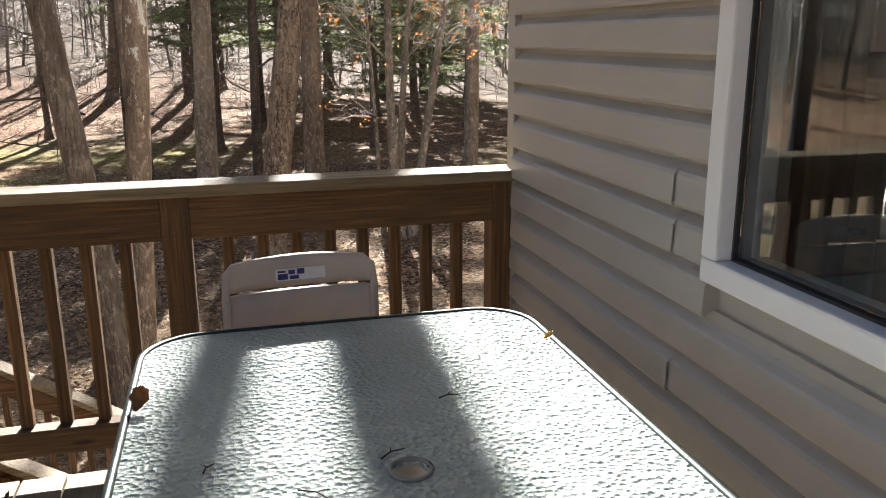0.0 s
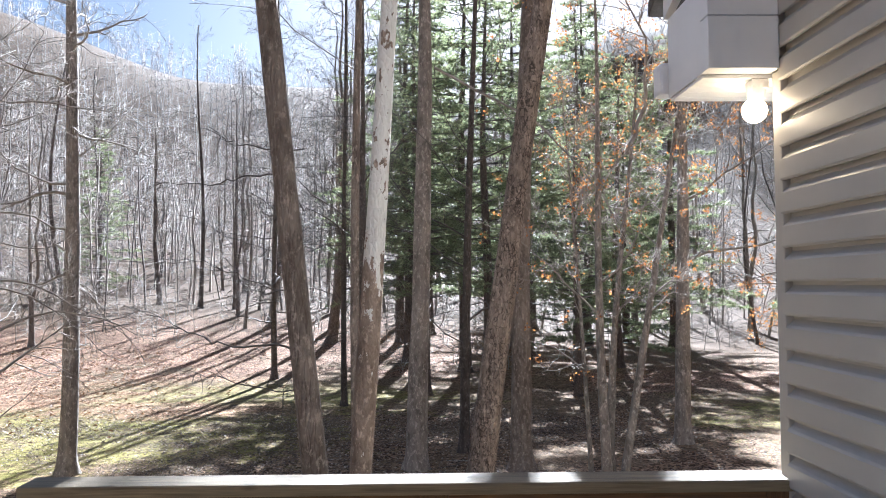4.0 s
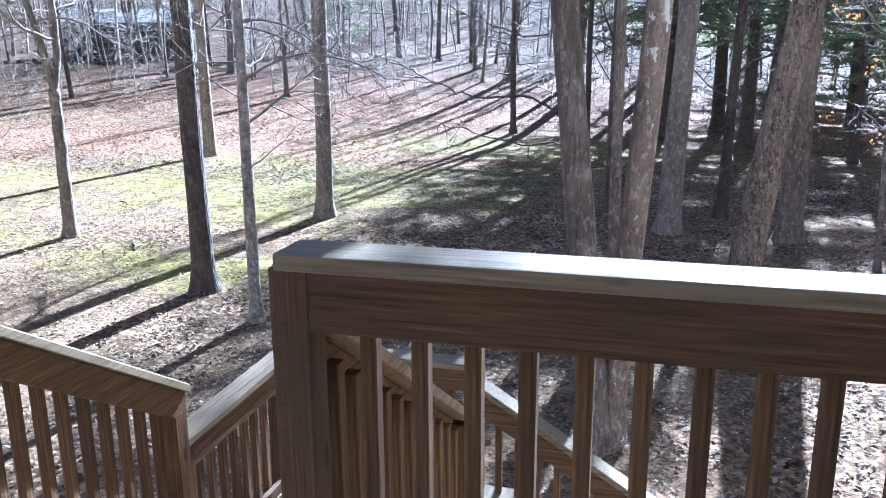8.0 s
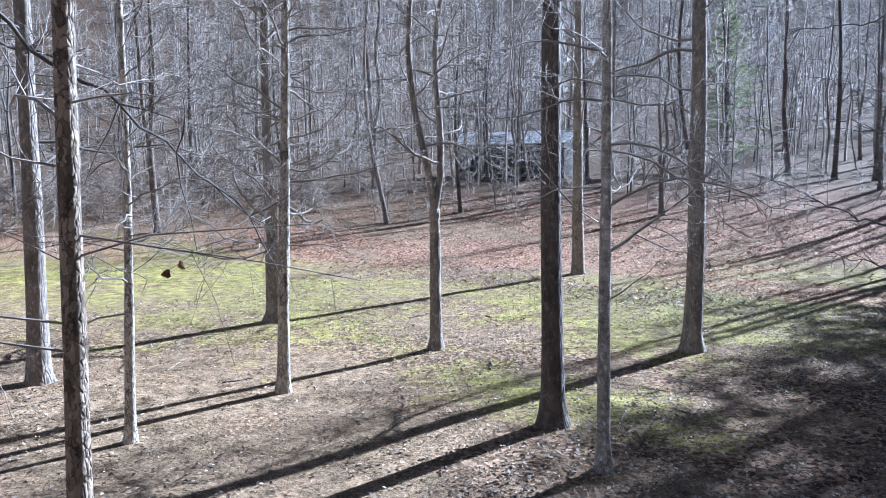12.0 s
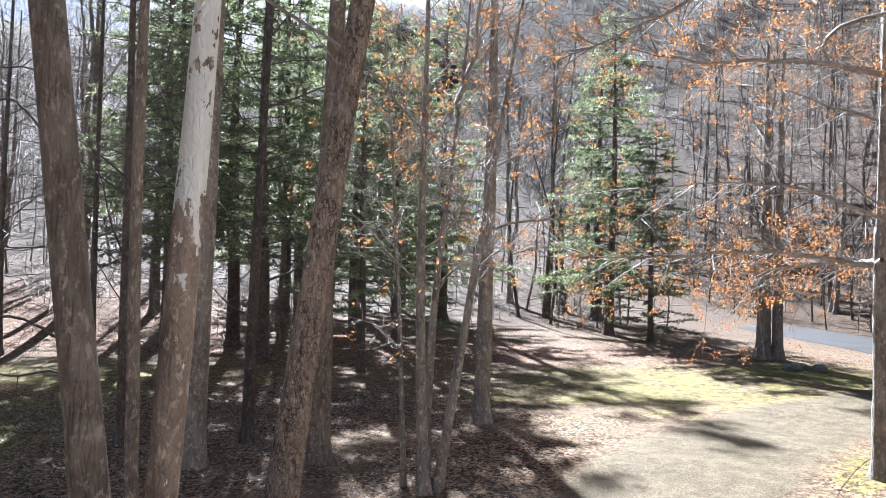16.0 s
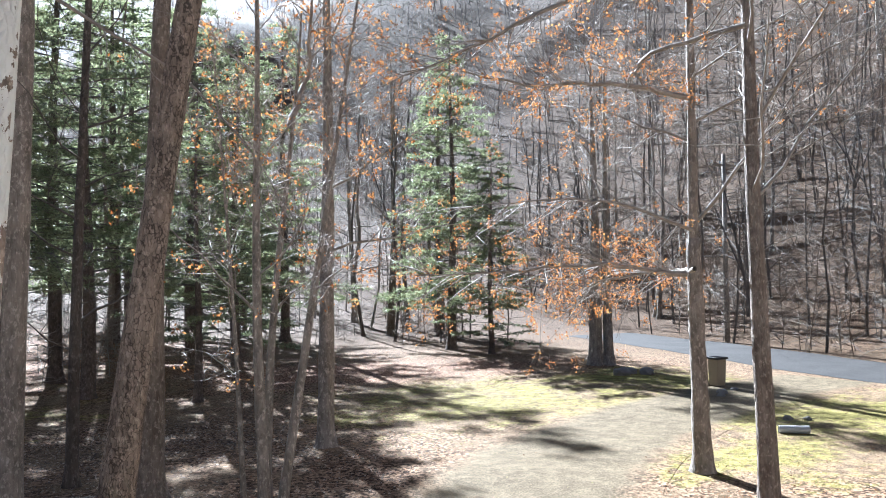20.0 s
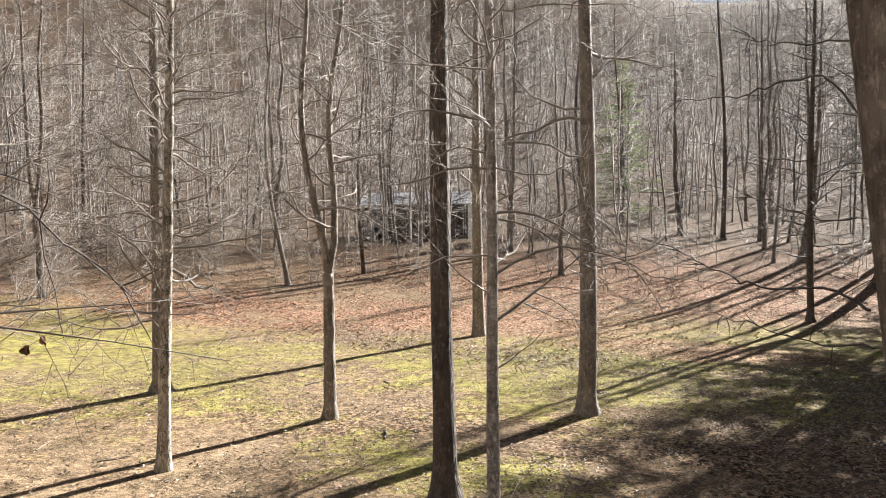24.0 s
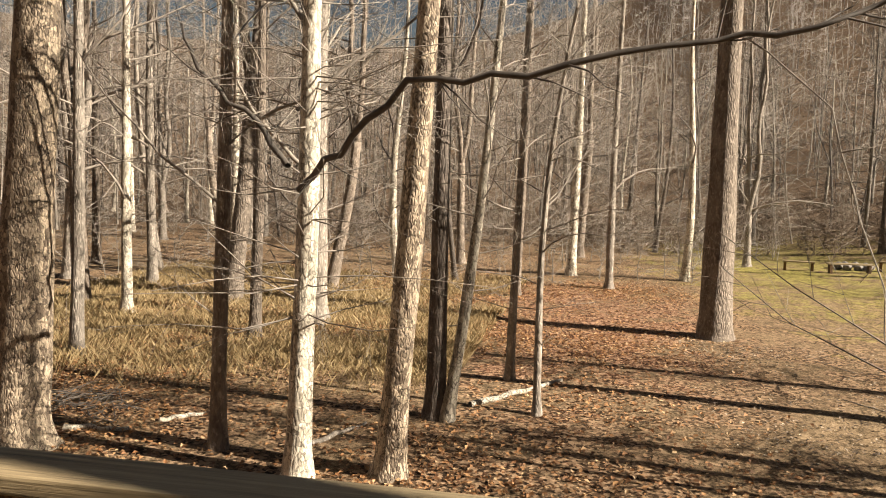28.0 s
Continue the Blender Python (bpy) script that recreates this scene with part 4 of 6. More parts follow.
def wood_ok(x, y):
    """Where woodland grows: off the clearing, the lane, the drive and the house."""
    d = (Vector((x, y)) - ROAD_A).dot(ROAD_N)
    if x > -1 and y < 8 and x < 26:
        return False
    if -8 < d < 2 or (x > 2 and y < 30 and d < 2):
        return False
    b, r = math.degrees(math.atan2(-(x + 1.7), y + 0.2)), math.hypot(x + 1.7, y + 0.2)
    if -75 < b < -8:
        return r > 48 or (d > 2 and r > 34)
    if -8 <= b < 18:
        return r > 24 and not (b > 3 and r < 40)
    if b < 62:
        return r > 42
    if b < 84:
        return r > 46 or (r > 30 and b > 80)
    if b < 125:
        return r > 24
    return r > 18


for i, (x, y) in enumerate(((-37, 50), (-40, 49), (-34, 52), (-43, 52), (-36, 47), (-32, 50), (-46, 55), (-41, 46), (-38.5, 47.5), (-42.5, 49), (-35, 49), (-39, 51.5))):
    stand("tree", "bare woodland tree with fine grey twigs", "tree", "woodland trees", WOODS[i % 7], x, y, i * 50, 0.7)
rng = random.Random(4)
count = 0
while count < 160:
    a, r = rng.uniform(-80, 135), 18 + 62 * rng.random() ** 0.8
    x, y = -1.7 - r * math.sin(radians(a)), -0.2 + r * math.cos(radians(a))
    if wood_ok(x, y):
        stand("tree", "bare woodland tree with fine grey twigs", "tree", "woodland trees", WOODS[rng.randrange(7)], x, y, rng.uniform(0, 360), rng.uniform(0.65, 1.15))
        count += 1


BRUSHWOOD = simple("brown_brushwood", (0.15, 0.11, 0.08), 0.75, 0, 0.3, 6.0, 0.0)


def far_woods(n, r0, r1, seed, a0, a1, name, label, h0=9, h1=20, twigs=20, low=0.15, rad=(0.05, 0.16), material=None, fine=0.014):
    """Distant leafless woods as one mass of thin stems and twigs."""
    rng = random.Random(seed)
    g = Geo()
    k = 0
    while k < n:
        a, r = rng.uniform(a0, a1), r0 + (r1 - r0) * rng.random() ** 0.75
        x, y = -1.7 - r * math.sin(radians(a)), -0.2 + r * math.cos(radians(a))
        if not wood_ok(x, y):
            continue
        k += 1
        b = Vector((x, y, ground_z(x, y) - 0.2))
        h, rr = rng.uniform(h0, h1), rng.uniform(*rad)
        lean = rng.choice((0.05, 0.08, 0.16))
        top = b + Vector((rng.uniform(-lean, lean) * h, rng.uniform(-lean, lean) * h, h))
        stem = [b.lerp(top, k_ / 5) + Vector((rng.uniform(-1, 1), rng.uniform(-1, 1), 0)) * (0.016 * h if 0 < k_ < 5 else 0) for k_ in range(6)]
        g.tube(stem, [rr * (1 - 0.17 * k_) for k_ in range(6)], 3)
        if rr > 0.05 and rng.random() < 0.4:
            o = Vector((rng.uniform(-1, 1), rng.uniform(-1, 1), 0)) * 0.14 * h
            g.tube([stem[2], stem[2].lerp(top, 0.4) + o * 0.7, top + o - Vector((0, 0, 0.1 * h))], [rr * 0.5, rr * 0.35, 0.012], 3)
        for _ in range(twigs):
            t = rng.uniform(low, 0.97)
            p = stem[min(4, int(t * 5))].lerp(stem[min(4, int(t * 5)) + 1], t * 5 - min(4, int(t * 5)))
            q = rng.uniform(0, 6.283)
            L = h * 0.24 * (1.15 - t) + 0.5
            d = Vector((math.cos(q), math.sin(q), rng.uniform(-0.25, 0.9))) * L
            m = p + d * 0.5 + rand_dir(rng) * 0.2 * L
            g.spike(p, m + (m - p) * 0.25, fine * 1.5)
            g.spike(m, p + d + rand_dir(rng) * 0.1 * L, fine)
            for _ in range(3):
                c = p.lerp(m, rng.uniform(0.4, 1.0))
                g.spike(c, c + (rand_dir(rng, 0.3) + d.normalized()) * L * rng.uniform(0.25, 0.45), fine * 0.6)
    return tagged(new(name, g.mesh(name, material or TWIG)), label, "woods", kind="stuff")


far_woods(420, 54, 115, 8, -30, 135, "far_woods", "distant grey leafless woods on the hills", twigs=30, low=0.08, rad=(0.04, 0.14), fine=0.017)
far_woods(260, 48, 120, 18, -30, 135, "far_woods", "distant darker leafless woods on the hills", twigs=26, low=0.08, rad=(0.04, 0.13), material=TWIG_DARK, fine=0.017)
# bank woods take darker twig colours that stand in for the bank's shade
far_woods(260, 36, 95, 9, -85, -25, "bank_woods", "bare woods on the steep bank past the lane", twigs=30, low=0.08, material=TWIG_DARK, rad=(0.04, 0.13))
far_woods(300, 34, 80, 19, -85, -25, "bank_woods", "twiggy saplings on the steep bank past the lane", 4, 10, 30, 0.06, (0.02, 0.06), BRUSHWOOD)
far_woods(1500, 95, 230, 28, -60, 135, "hill_woods", "bare woods covering the distant hills", 9, 17, 11, 0.1, (0.04, 0.10), TWIG_HAZE, fine=0.03)
far_woods(700, 85, 240, 29, -60, 135, "hill_woods", "darker bare woods on the distant hills", 8, 16, 11, 0.1, (0.04, 0.11), TWIG_DARK, fine=0.03)
far_woods(900, 230, 350, 38, -30, 60, "hill_woods", "bare woods along the ridge", 9, 16, 6, 0.2, (0.06, 0.12), TWIG_HAZE, fine=0.05)
far_woods(420, 45, 62, 11, 50, 112, "undergrowth", "tangled brown brush along the far edge of the lawn", 1.2, 3.6, 22, 0.04, (0.012, 0.024), BRUSHWOOD, fine=0.011)
far_woods(330, 30, 66, 10, 20, 130, "undergrowth", "bare twiggy saplings at the edge of the woods", 2.0, 5.5, 22, 0.06, (0.012, 0.028), fine=0.009)
far_woods(240, 26, 60, 12, -80, 20, "undergrowth", "bare twiggy saplings below the pines and along the bank", 1.5, 4.5, 22, 0.06, (0.012, 0.028), fine=0.009)

# the long limb of the white-barked tree, and its drooping end
def limb_thing(name, label, pts, r0, r1, seed, kids, material, length=1.2):
    rng = random.Random(seed)
    g, tips = Geo(), []
    P = [Vector(p) for p in pts]
    fine = []
    for a, b in zip(P, P[1:]):
        for i in range(4):
            fine.append(a.lerp(b, i / 4) + rand_dir(rng) * 0.055)
    fine.append(P[-1])
    n = len(fine)
    g.tube(fine, [r0 + (r1 - r0) * i / (n - 1) for i in range(n)], 7, 0.15, seed)
    for _ in range(kids):
        i = rng.randrange(2, n - 1)
        branch(g, rng, fine[i], (rand_dir(rng, -0.1) + (fine[i + 1] - fine[i]).normalized() * 0.6).normalized(), rng.uniform(0.5, 1.0) * length, 0.012, 1, dict(crook=0.25, rise=-0.02, levels=2, kids=(6, 4)), tips)
    o = new(name, g.mesh(name, material))
    return tagged(o, label, "branch")


limb_thing("tree_limb", "long dark bare limb reaching out over the yard", ((-11.75, -4.0, 1.3), (-11.2, -3.3, 1.75), (-10.6, -2.35, 2.44), (-10.5, -1.16, 2.56), (-10.5, 0.58, 2.82), (-10.5, 1.7, 3.05), (-10.5, 2.3, 3.33)), 0.043, 0.022, 3, 16, TWIG_DARK)
limb_thing("tree_limb", "drooping twiggy end of a long bare limb", ((-10.5, 2.3, 3.33), (-10.5, 3.1, 2.66), (-10.5, 4.0, 2.1), (-10.5, 4.9, 1.4), (-10.4, 5.8, 0.7)), 0.026, 0.006, 4, 10, TWIG_DARK)
limb_thing("tree_limb", "thin drooping branch from a bare limb", ((-10.5, 0.9, 2.85), (-10.3, 1.6, 2.2), (-10.2, 2.0, 0.9), (-10.2, 2.35, -0.4), (-10.1, 2.5, -0.9)), 0.009, 0.004, 5, 5, TWIG, 0.5)
limb_thing("tree_limb", "dark limb rising from a white-barked tree", ((-11.75, -4.05, 1.55), (-11.9, -4.6, 2.1), (-11.9, -5.2, 2.6), (-11.8, -5.5, 3.3)), 0.045, 0.015, 6, 6, TWIG_DARK)

for i_, (pts_, r_) in enumerate(((((-3.70, 15.50, -0.13), (-4.34, 15.90, 0.20), (-5.41, 16.30, 0.19), (-6.21, 16.70, 0.25), (-7.08, 17.10, 0.57), (-7.73, 17.50, 0.80), (-8.71, 17.90, 1.07)), 0.03), (((-3.62, 15.50, -0.72), (-4.54, 15.90, -0.81), (-5.51, 16.30, -0.63), (-6.32, 16.70, -0.54), (-7.00, 17.10, -0.47)), 0.018), (((-3.85, 15.50, 3.27), (-4.54, 15.90, 4.14), (-5.49, 16.30, 4.08), (-6.16, 16.70, 3.99), (-6.87, 17.10, 3.99), (-7.90, 17.50, 4.12)), 0.026), (((-3.93, 15.50, 4.58), (-4.88, 15.90, 4.67), (-5.62, 16.30, 4.89), (-6.18, 16.70, 5.24)), 0.02), (((-3.91, 15.50, 1.51), (-4.80, 15.90, 1.53), (-5.56, 16.30, 1.85), (-6.37, 16.70, 2.12), (-7.36, 17.10, 2.23)), 0.016))):
    limb_thing("tree_limb", "long dark dead limb sweeping out from a slim tree", pts_, r_, 0.006, 40 + i_, 9, TWIG_DARK, 0.9)

# ---- house ----
C, BUTT = 0.1075, 1.577
WY0, WY1, WZ0, WZ1 = -3.0, -1.215, 0.895, 1.99     # window, outside of its white frame
HY, HX, EAVE = -9.2, 7.5, 2.25


def siding_profile():
    return [(0.012, 0.0), (-0.013, 0.0), (-0.016, -0.010), (-0.024, -0.010), (-0.0275, -0.003), (-0.0245, 0.058), (-0.019, 0.066), (-0.007, 0.076), (0.001, 0.086), (0.001, C + 0.004), (0.012, C + 0.004)]


def course_bm(y0, y1):
    bm = bmesh.new()
    pr = siding_profile()
    rows = [[bm.verts.new((x, y, z)) for x, z in pr] for y in (y0, y1)]
    n = len(pr)
    for i in range(n):
        bm.faces.new((rows[0][i], rows[0][(i + 1) % n], rows[1][(i + 1) % n], rows[1][i]))
    bm.faces.new(list(reversed(rows[0])))
    bm.faces.new(rows[1])
    bmesh.ops.recalc_face_normals(bm, faces=list(bm.faces))
    return bm


house = tagged(thing("house", "house clad in taupe vinyl siding with white trim", "house"), kind="structure")
part("wall_west", box_bm(0.012, 0.16, HY, WY0 + 0.01, -2.7, 2.6), SIDING, house)
for nm, b in (("wall_west", (0.012, 0.16, WY1 - 0.01, -0.012, -2.7, 2.6)), ("wall_west", (0.012, 0.16, WY0 + 0.01, WY1 - 0.01, -2.7, WZ0 + 0.01)), ("wall_west", (0.012, 0.16, WY0 + 0.01, WY1 - 0.01, WZ1 - 0.01, 2.6)),
              ("wall_south", (0.012, 1.04, -0.16, -0.012, -2.7, 2.6)), ("wall_south", (1.80, HX, -0.16, -0.012, -2.7, 2.6)), ("wall_south", (1.04, 1.80, -0.16, -0.012, -2.7, 0.72)), ("wall_south", (1.04, 1.80, -0.16, -0.012, 1.98, 2.6)),
              ("wall_east", (HX, HX + 0.15, HY, -0.012, -2.7, 2.6)), ("wall_north", (0.012, HX, HY - 0.15, HY, -2.7, 2.6))):
    part(nm, box_bm(*b), SIDING, house)
gab = bmesh.new()
gv = [gab.verts.new((x, y, z)) for x in (0.03, 0.14) for y, z in ((0.0, 2.6), (HY, 2.6), (HY / 2, 2.6 + 4.6 * 0.55))]
for f in ((0, 1, 2), (5, 4, 3), (0, 3, 4, 1), (1, 4, 5, 2), (2, 5, 3, 0)):
    gab.faces.new([gv[i] for i in f])
part("gable", gab, SIDING, house)
courses = {}
z = BUTT - C * 37
while z < 4.6:
    hi = -0.02 if z < 2.5 else -0.02 - (z - 2.5) / 0.55
    lo = HY if z < 2.5 else HY + (z - 2.5) / 0.55
    spans = [(lo, hi)]
    if z + C > WZ0 and z < WZ1:
        spans = [(lo, WY0 + 0.01), (WY1 - 0.01, hi)]
    for a, b in spans:
        if (a, b) not in courses:
            courses[(a, b)] = part("siding_board", course_bm(a, b), SIDING, house)
            courses[(a, b)].location = (0, 0, z)
        else:
            o = new("siding_board", courses[(a, b)].data)
            o.parent, o.location = house, (0, 0, z)
    z += C
# siding boards that overlap their neighbours, each with a dark open end
for k, y0 in ((5, -1.088), (6, -1.098), (9, -1.11)):
    bm = course_bm(y0, -0.034)
    bmesh.ops.delete(bm, geom=[f_ for f_ in bm.faces if abs(f_.normal.y) > 0.9 and f_.calc_center_median().y < y0 + 0.001], context="FACES")
    o = part("siding_lap", bm, SIDING, house, "overlapping end of a siding board")
    o.location = (-0.006, 0, BUTT - C * k)
part("corner_post", box_bm(-0.024, 0.02, -0.032, 0.03, -2.6, EAVE, 0.004), SIDING, house, "taupe vinyl corner trim")

# roof with its boxed eave and rake
ROOFM = speckled("roof_shingles", [(0.3, (0.07, 0.065, 0.06)), (0.7, (0.16, 0.15, 0.14))], 25.0)
part("eave_box", box_bm(-0.255, HX, 0.034, 0.40, EAVE, EAVE + 0.30, 0.003), WHITE, house, "white boxed eave")
part("eave_return", box_bm(-0.257, -0.029, -0.04, 0.032, EAVE, EAVE + 0.17, 0.002), WHITE, house, "white boxed eave return")
part("eave_return", box_bm(-0.257, -0.029, -0.038, 0.032, EAVE + 0.174, EAVE + 0.42, 0.002), WHITE, house)
for i in range(5):
    part("soffit_panel", box_bm(-0.25, 1.5, 0.04 + 0.07 * i, 0.105 + 0.07 * i, EAVE - 0.012, EAVE - 0.002, 0.001), WHITE, house)
part("gutter", box_bm(-0.285, HX, 0.405, 0.50, EAVE + 0.02, EAVE + 0.14, 0.012), WHITE, house, "white metal gutter")
rb = bmesh.new()
prof = [(-0.04, EAVE + 0.424), (0.40, EAVE + 0.30), (0.40, EAVE + 0.42), (HY / 2, 2.62 + 4.6 * 0.56), (HY / 2, 2.46 + 4.6 * 0.56)]
rv = [[rb.verts.new((x, y, zz)) for y, zz in prof] for x in (-0.27, -0.24)]
for r_ in (list(reversed(rv[0])), rv[1]):
    rb.faces.new(r_)
for i in range(5):
    rb.faces.new((rv[0][i], rv[0][(i + 1) % 5], rv[1][(i + 1) % 5], rv[1][i]))
part("rake_board", rb, WHITE, house, "white sloping rake board")
for s in (0, 1):
    a, b = Vector((HX / 2, 0.5 if not s else HY - 0.5, 2.62)), Vector((HX / 2, HY / 2, 2.68 + 4.6 * 0.56))
    part("roof", plumb_beam_bm(a, b, HX + 0.6, 0.06), ROOFM, house)
# ceiling and inner walls: the unlit room's dimness is put into their colours
part("ceiling", box_bm(0.165, HX - 0.01, HY + 0.01, -0.17, 2.36, 2.40), simple("dim_ceiling_paint", (0.22, 0.21, 0.2), 0.8), house)
INNER = simple("dim_room_paint", (0.07, 0.06, 0.05), 0.85)
part("inner_floor", box_bm(0.165, HX - 0.01, HY + 0.01, -0.17, -0.06, 0.0), simple("room_floor", (0.16, 0.10, 0.06), 0.5), house)
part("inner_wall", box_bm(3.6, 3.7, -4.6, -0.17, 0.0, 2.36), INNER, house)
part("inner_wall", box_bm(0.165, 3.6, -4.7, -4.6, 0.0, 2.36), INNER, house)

# window
glass, gnt, gb = mat("window_glass")
gb.inputs["Base Color"].default_value = (0.86, 0.93, 0.9, 1)
gb.inputs["Roughness"].default_value = 0.0
gb.inputs["Transmission Weight"].default_value = 1.0
gb.inputs["IOR"].default_value = 1.72
bump(gnt, gb, noise_tex(gnt, coords(gnt), 3.0, 1), 0.002, 0.01)
win = tagged(thing("window_1", "wide fixed window in a white vinyl frame", "window"), kind="structure")
FW = 0.052
for b in ((WY0, WY1, WZ0, WZ0 + FW), (WY0, WY1, WZ1 - FW, WZ1), (WY0, WY0 + FW, WZ0 + FW, WZ1 - FW), (WY1 - FW, WY1, WZ0 + FW, WZ1 - FW)):
    part("window_frame", box_bm(-0.034, 0.10, *b, 0.006), WHITE, win)
for b in ((WY0 + FW, WY1 - FW, WZ0 + FW, WZ0 + FW + 0.006), (WY0 + FW, WY1 - FW, WZ1 - FW - 0.006, WZ1 - FW), (WY0 + FW, WY0 + FW + 0.006, WZ0 + FW + 0.006, WZ1 - FW - 0.006), (WY1 - FW - 0.006, WY1 - FW, WZ0 + FW + 0.006, WZ1 - FW - 0.006)):
    part("gasket", box_bm(0.003, 0.05, *b, 0.001), BLACK_RUB, win, "dark rubber gasket")
pane = part("pane", box_bm(0.012, 0.018, WY0 + FW + 0.01, WY1 - FW - 0.01, WZ0 + FW + 0.01, WZ1 - FW - 0.01), glass, win, "clear reflecting glass")
pane.visible_shadow = False
win2 = tagged(thing("window_2", "sunlit front window with orange strip blinds", "window"), kind="structure")
for b in ((1.04, 1.80, 0.72, 0.78), (1.04, 1.80, 1.92, 1.98), (1.04, 1.10, 0.78, 1.92), (1.74, 1.80, 0.78, 1.92)):
    part("window_frame", box_bm(b[0], b[1], -0.14, -0.0, b[2], b[3], 0.004), WHITE, win2)
p2 = part("pane", box_bm(1.10, 1.74, -0.06, -0.055, 0.78, 1.92), glass, win2)
p2.visible_shadow = False


def cloth(name, c, glow, rough=0.8):
    m, nt, b = mat(name)
    v = coords(nt, (40, 40, 2))
    n = noise_tex(nt, v, 2.0, 3)
    col = ramp(nt, n, [(0.3, [x * 0.8 for x in c]), (0.7, c)])
    nt.links.new(col, b.inputs["Base Color"])
    b.inputs["Roughness"].default_value = rough
    tr = nd(nt, "BsdfTranslucent")
    nt.links.new(col, tr.inputs["Color"])
    mx = nd(nt, "MixShader")
    mx.inputs["Fac"].default_value = glow
    nt.links.new(b.outputs[0], mx.inputs[1])
    nt.links.new(tr.outputs[0], mx.inputs[2])
    nt.links.new(mx.outputs[0], nt.nodes["Material Output"].inputs["Surface"])
    return m


BLIND = cloth("orange_blind", (0.80, 0.40, 0.10), 0.6)
SHEER = cloth("sheer_curtain", (0.30, 0.31, 0.30), 0.3)
# for opaque strips added between the orange ones to keep sun out of the room
SUN_BLOCK = cloth("sun_block_cloth", (0.10, 0.085, 0.075), 0.0)
blinds = thing("strip_blind", "orange vertical strip blind glowing in the sun", "blind")
rng = random.Random(21)
x = 1.10
while x < 1.70:
    w = rng.uniform(0.012, 0.05)
    part("sun_block_strip", box_bm(x, x + w, -0.203, -0.196, 0.74, 1.97), SUN_BLOCK, blinds)
    x += w
    w = rng.choice((0.003, 0.005, 0.009, 0.014))
    part("strip", box_bm(x, x + w, -0.2, -0.197, 0.80 + rng.uniform(0, 0.35), 1.78 + rng.uniform(-0.30, 0.02)), BLIND, blinds)
    x += w
part("head_rail", box_bm(1.09, 1.76, -0.22, -0.17, 1.83, 1.86), simple("blind_rail", (0.05, 0.035, 0.025), 0.5), blinds)


def curtain(name, label, y0, y1, x, z0, z1, material):
    bm = bmesh.new()
    n = 46
    cols = []
    for i in range(n + 1):
        y = y0 + (y1 - y0) * i / n
        xx = x + 0.028 * math.sin(i * 1.05) + 0.012 * math.sin(i * 2.3 + 1)
        cols.append([bm.verts.new((xx * (1 + 0.0 * zz), y, zz)) for zz in (z0, z1)])
    for a, b in zip(cols, cols[1:]):
        bm.faces.new((a[0], b[0], b[1], a[1]))
    bmesh.ops.solidify(bm, geom=list(bm.faces), thickness=0.004)
    ob = mesh_ob(name, bm, material, None, True)
    return tagged(ob, label, "curtain")


curtain("curtain", "sheer greyish-white curtain hanging inside the window", -1.36, -1.0, 0.26, 0.02, 2.2, SHEER)
curtain("curtain", "sheer greyish-white curtain hanging inside the window", -2.95, -2.72, 0.26, 0.02, 2.2, SHEER)

# porch light under the eave
lampm, lnt, lb = mat("lit_globe")
lb.inputs["Base Color"].default_value = (1, 0.9, 0.75, 1)
lb.inputs["Emission Color"].default_value = (1.0, 0.72, 0.40, 1)
lb.inputs["Emission Strength"].default_value = 9.0
porch = thing("porch_light", "lit round bulb in a white porch light under the eave", "lamp")
bm = bmesh.new()
bmesh.ops.create_uvsphere(bm, u_segments=20, v_segments=12, radius=0.041)
bmesh.ops.translate(bm, verts=bm.verts, vec=(-0.068, 0.07, 2.135))
part("bulb", bm, lampm, porch, "glowing round bulb", True)
bm = bmesh.new()
bmesh.ops.create_cone(bm, segments=18, radius1=0.026, radius2=0.034, depth=0.05, cap_ends=True)
bmesh.ops.translate(bm, verts=bm.verts, vec=(-0.062, 0.07, 2.20))
part("socket", bm, WHITE, porch)
part("mount", box_bm(-0.085, -0.03, 0.04, 0.10, 2.205, 2.236, 0.004), WHITE, porch)

# ---- garden table and chair ----
TX0, TX1, TY0, TY1, TZ = -1.18, -0.275, -2.25, -0.775, 0.72


def rounded_ring(x0, x1, y0, y1, r, n=8):
    out = []
    for cx, cy, a0 in ((x1 - r, y1 - r, 0), (x0 + r, y1 - r, 90), (x0 + r, y0 + r, 180), (x1 - r, y0 + r, 270)):
        for i in range(n + 1):
            a = radians(a0 + 90 * i / n)
            out.append((cx + r * math.cos(a), cy + r * math.sin(a)))
    return out


tg, tnt, tb = mat("pebbled_glass")
vor = nd(tnt, "TexVoronoi", Scale=85.0)
tnt.links.new(coords(tnt), vor.inputs["Vector"])
tb.inputs["Base Color"].default_value = (0.72, 0.83, 0.80, 1)
tb.inputs["Roughness"].default_value = 0.28
tb.inputs["Transmission Weight"].default_value = 0.55
tb.inputs["IOR"].default_value = 1.5
film = noise_tex(tnt, coords(tnt), 5.0, 5, 0.7)
tnt.links.new(ramp(tnt, film, [(0.3, (0.55, 0.66, 0.63)), (0.7, (0.83, 0.88, 0.86))]), tb.inputs["Base Color"])
tnt.links.new(math_n(tnt, "ADD", math_n(tnt, "MULTIPLY", film, 0.25), 0.2), tb.inputs["Roughness"])
bump(tnt, tb, vor.outputs["Distance"], 0.85, 0.012)
RIM = simple("dark_green_metal", (0.035, 0.05, 0.045), 0.4, 0.6, 0.2, 40.0, 0.05)
table = thing("garden_table", "pebbled glass garden table with a dark metal rim and umbrella hole", "table")
bm = bmesh.new()
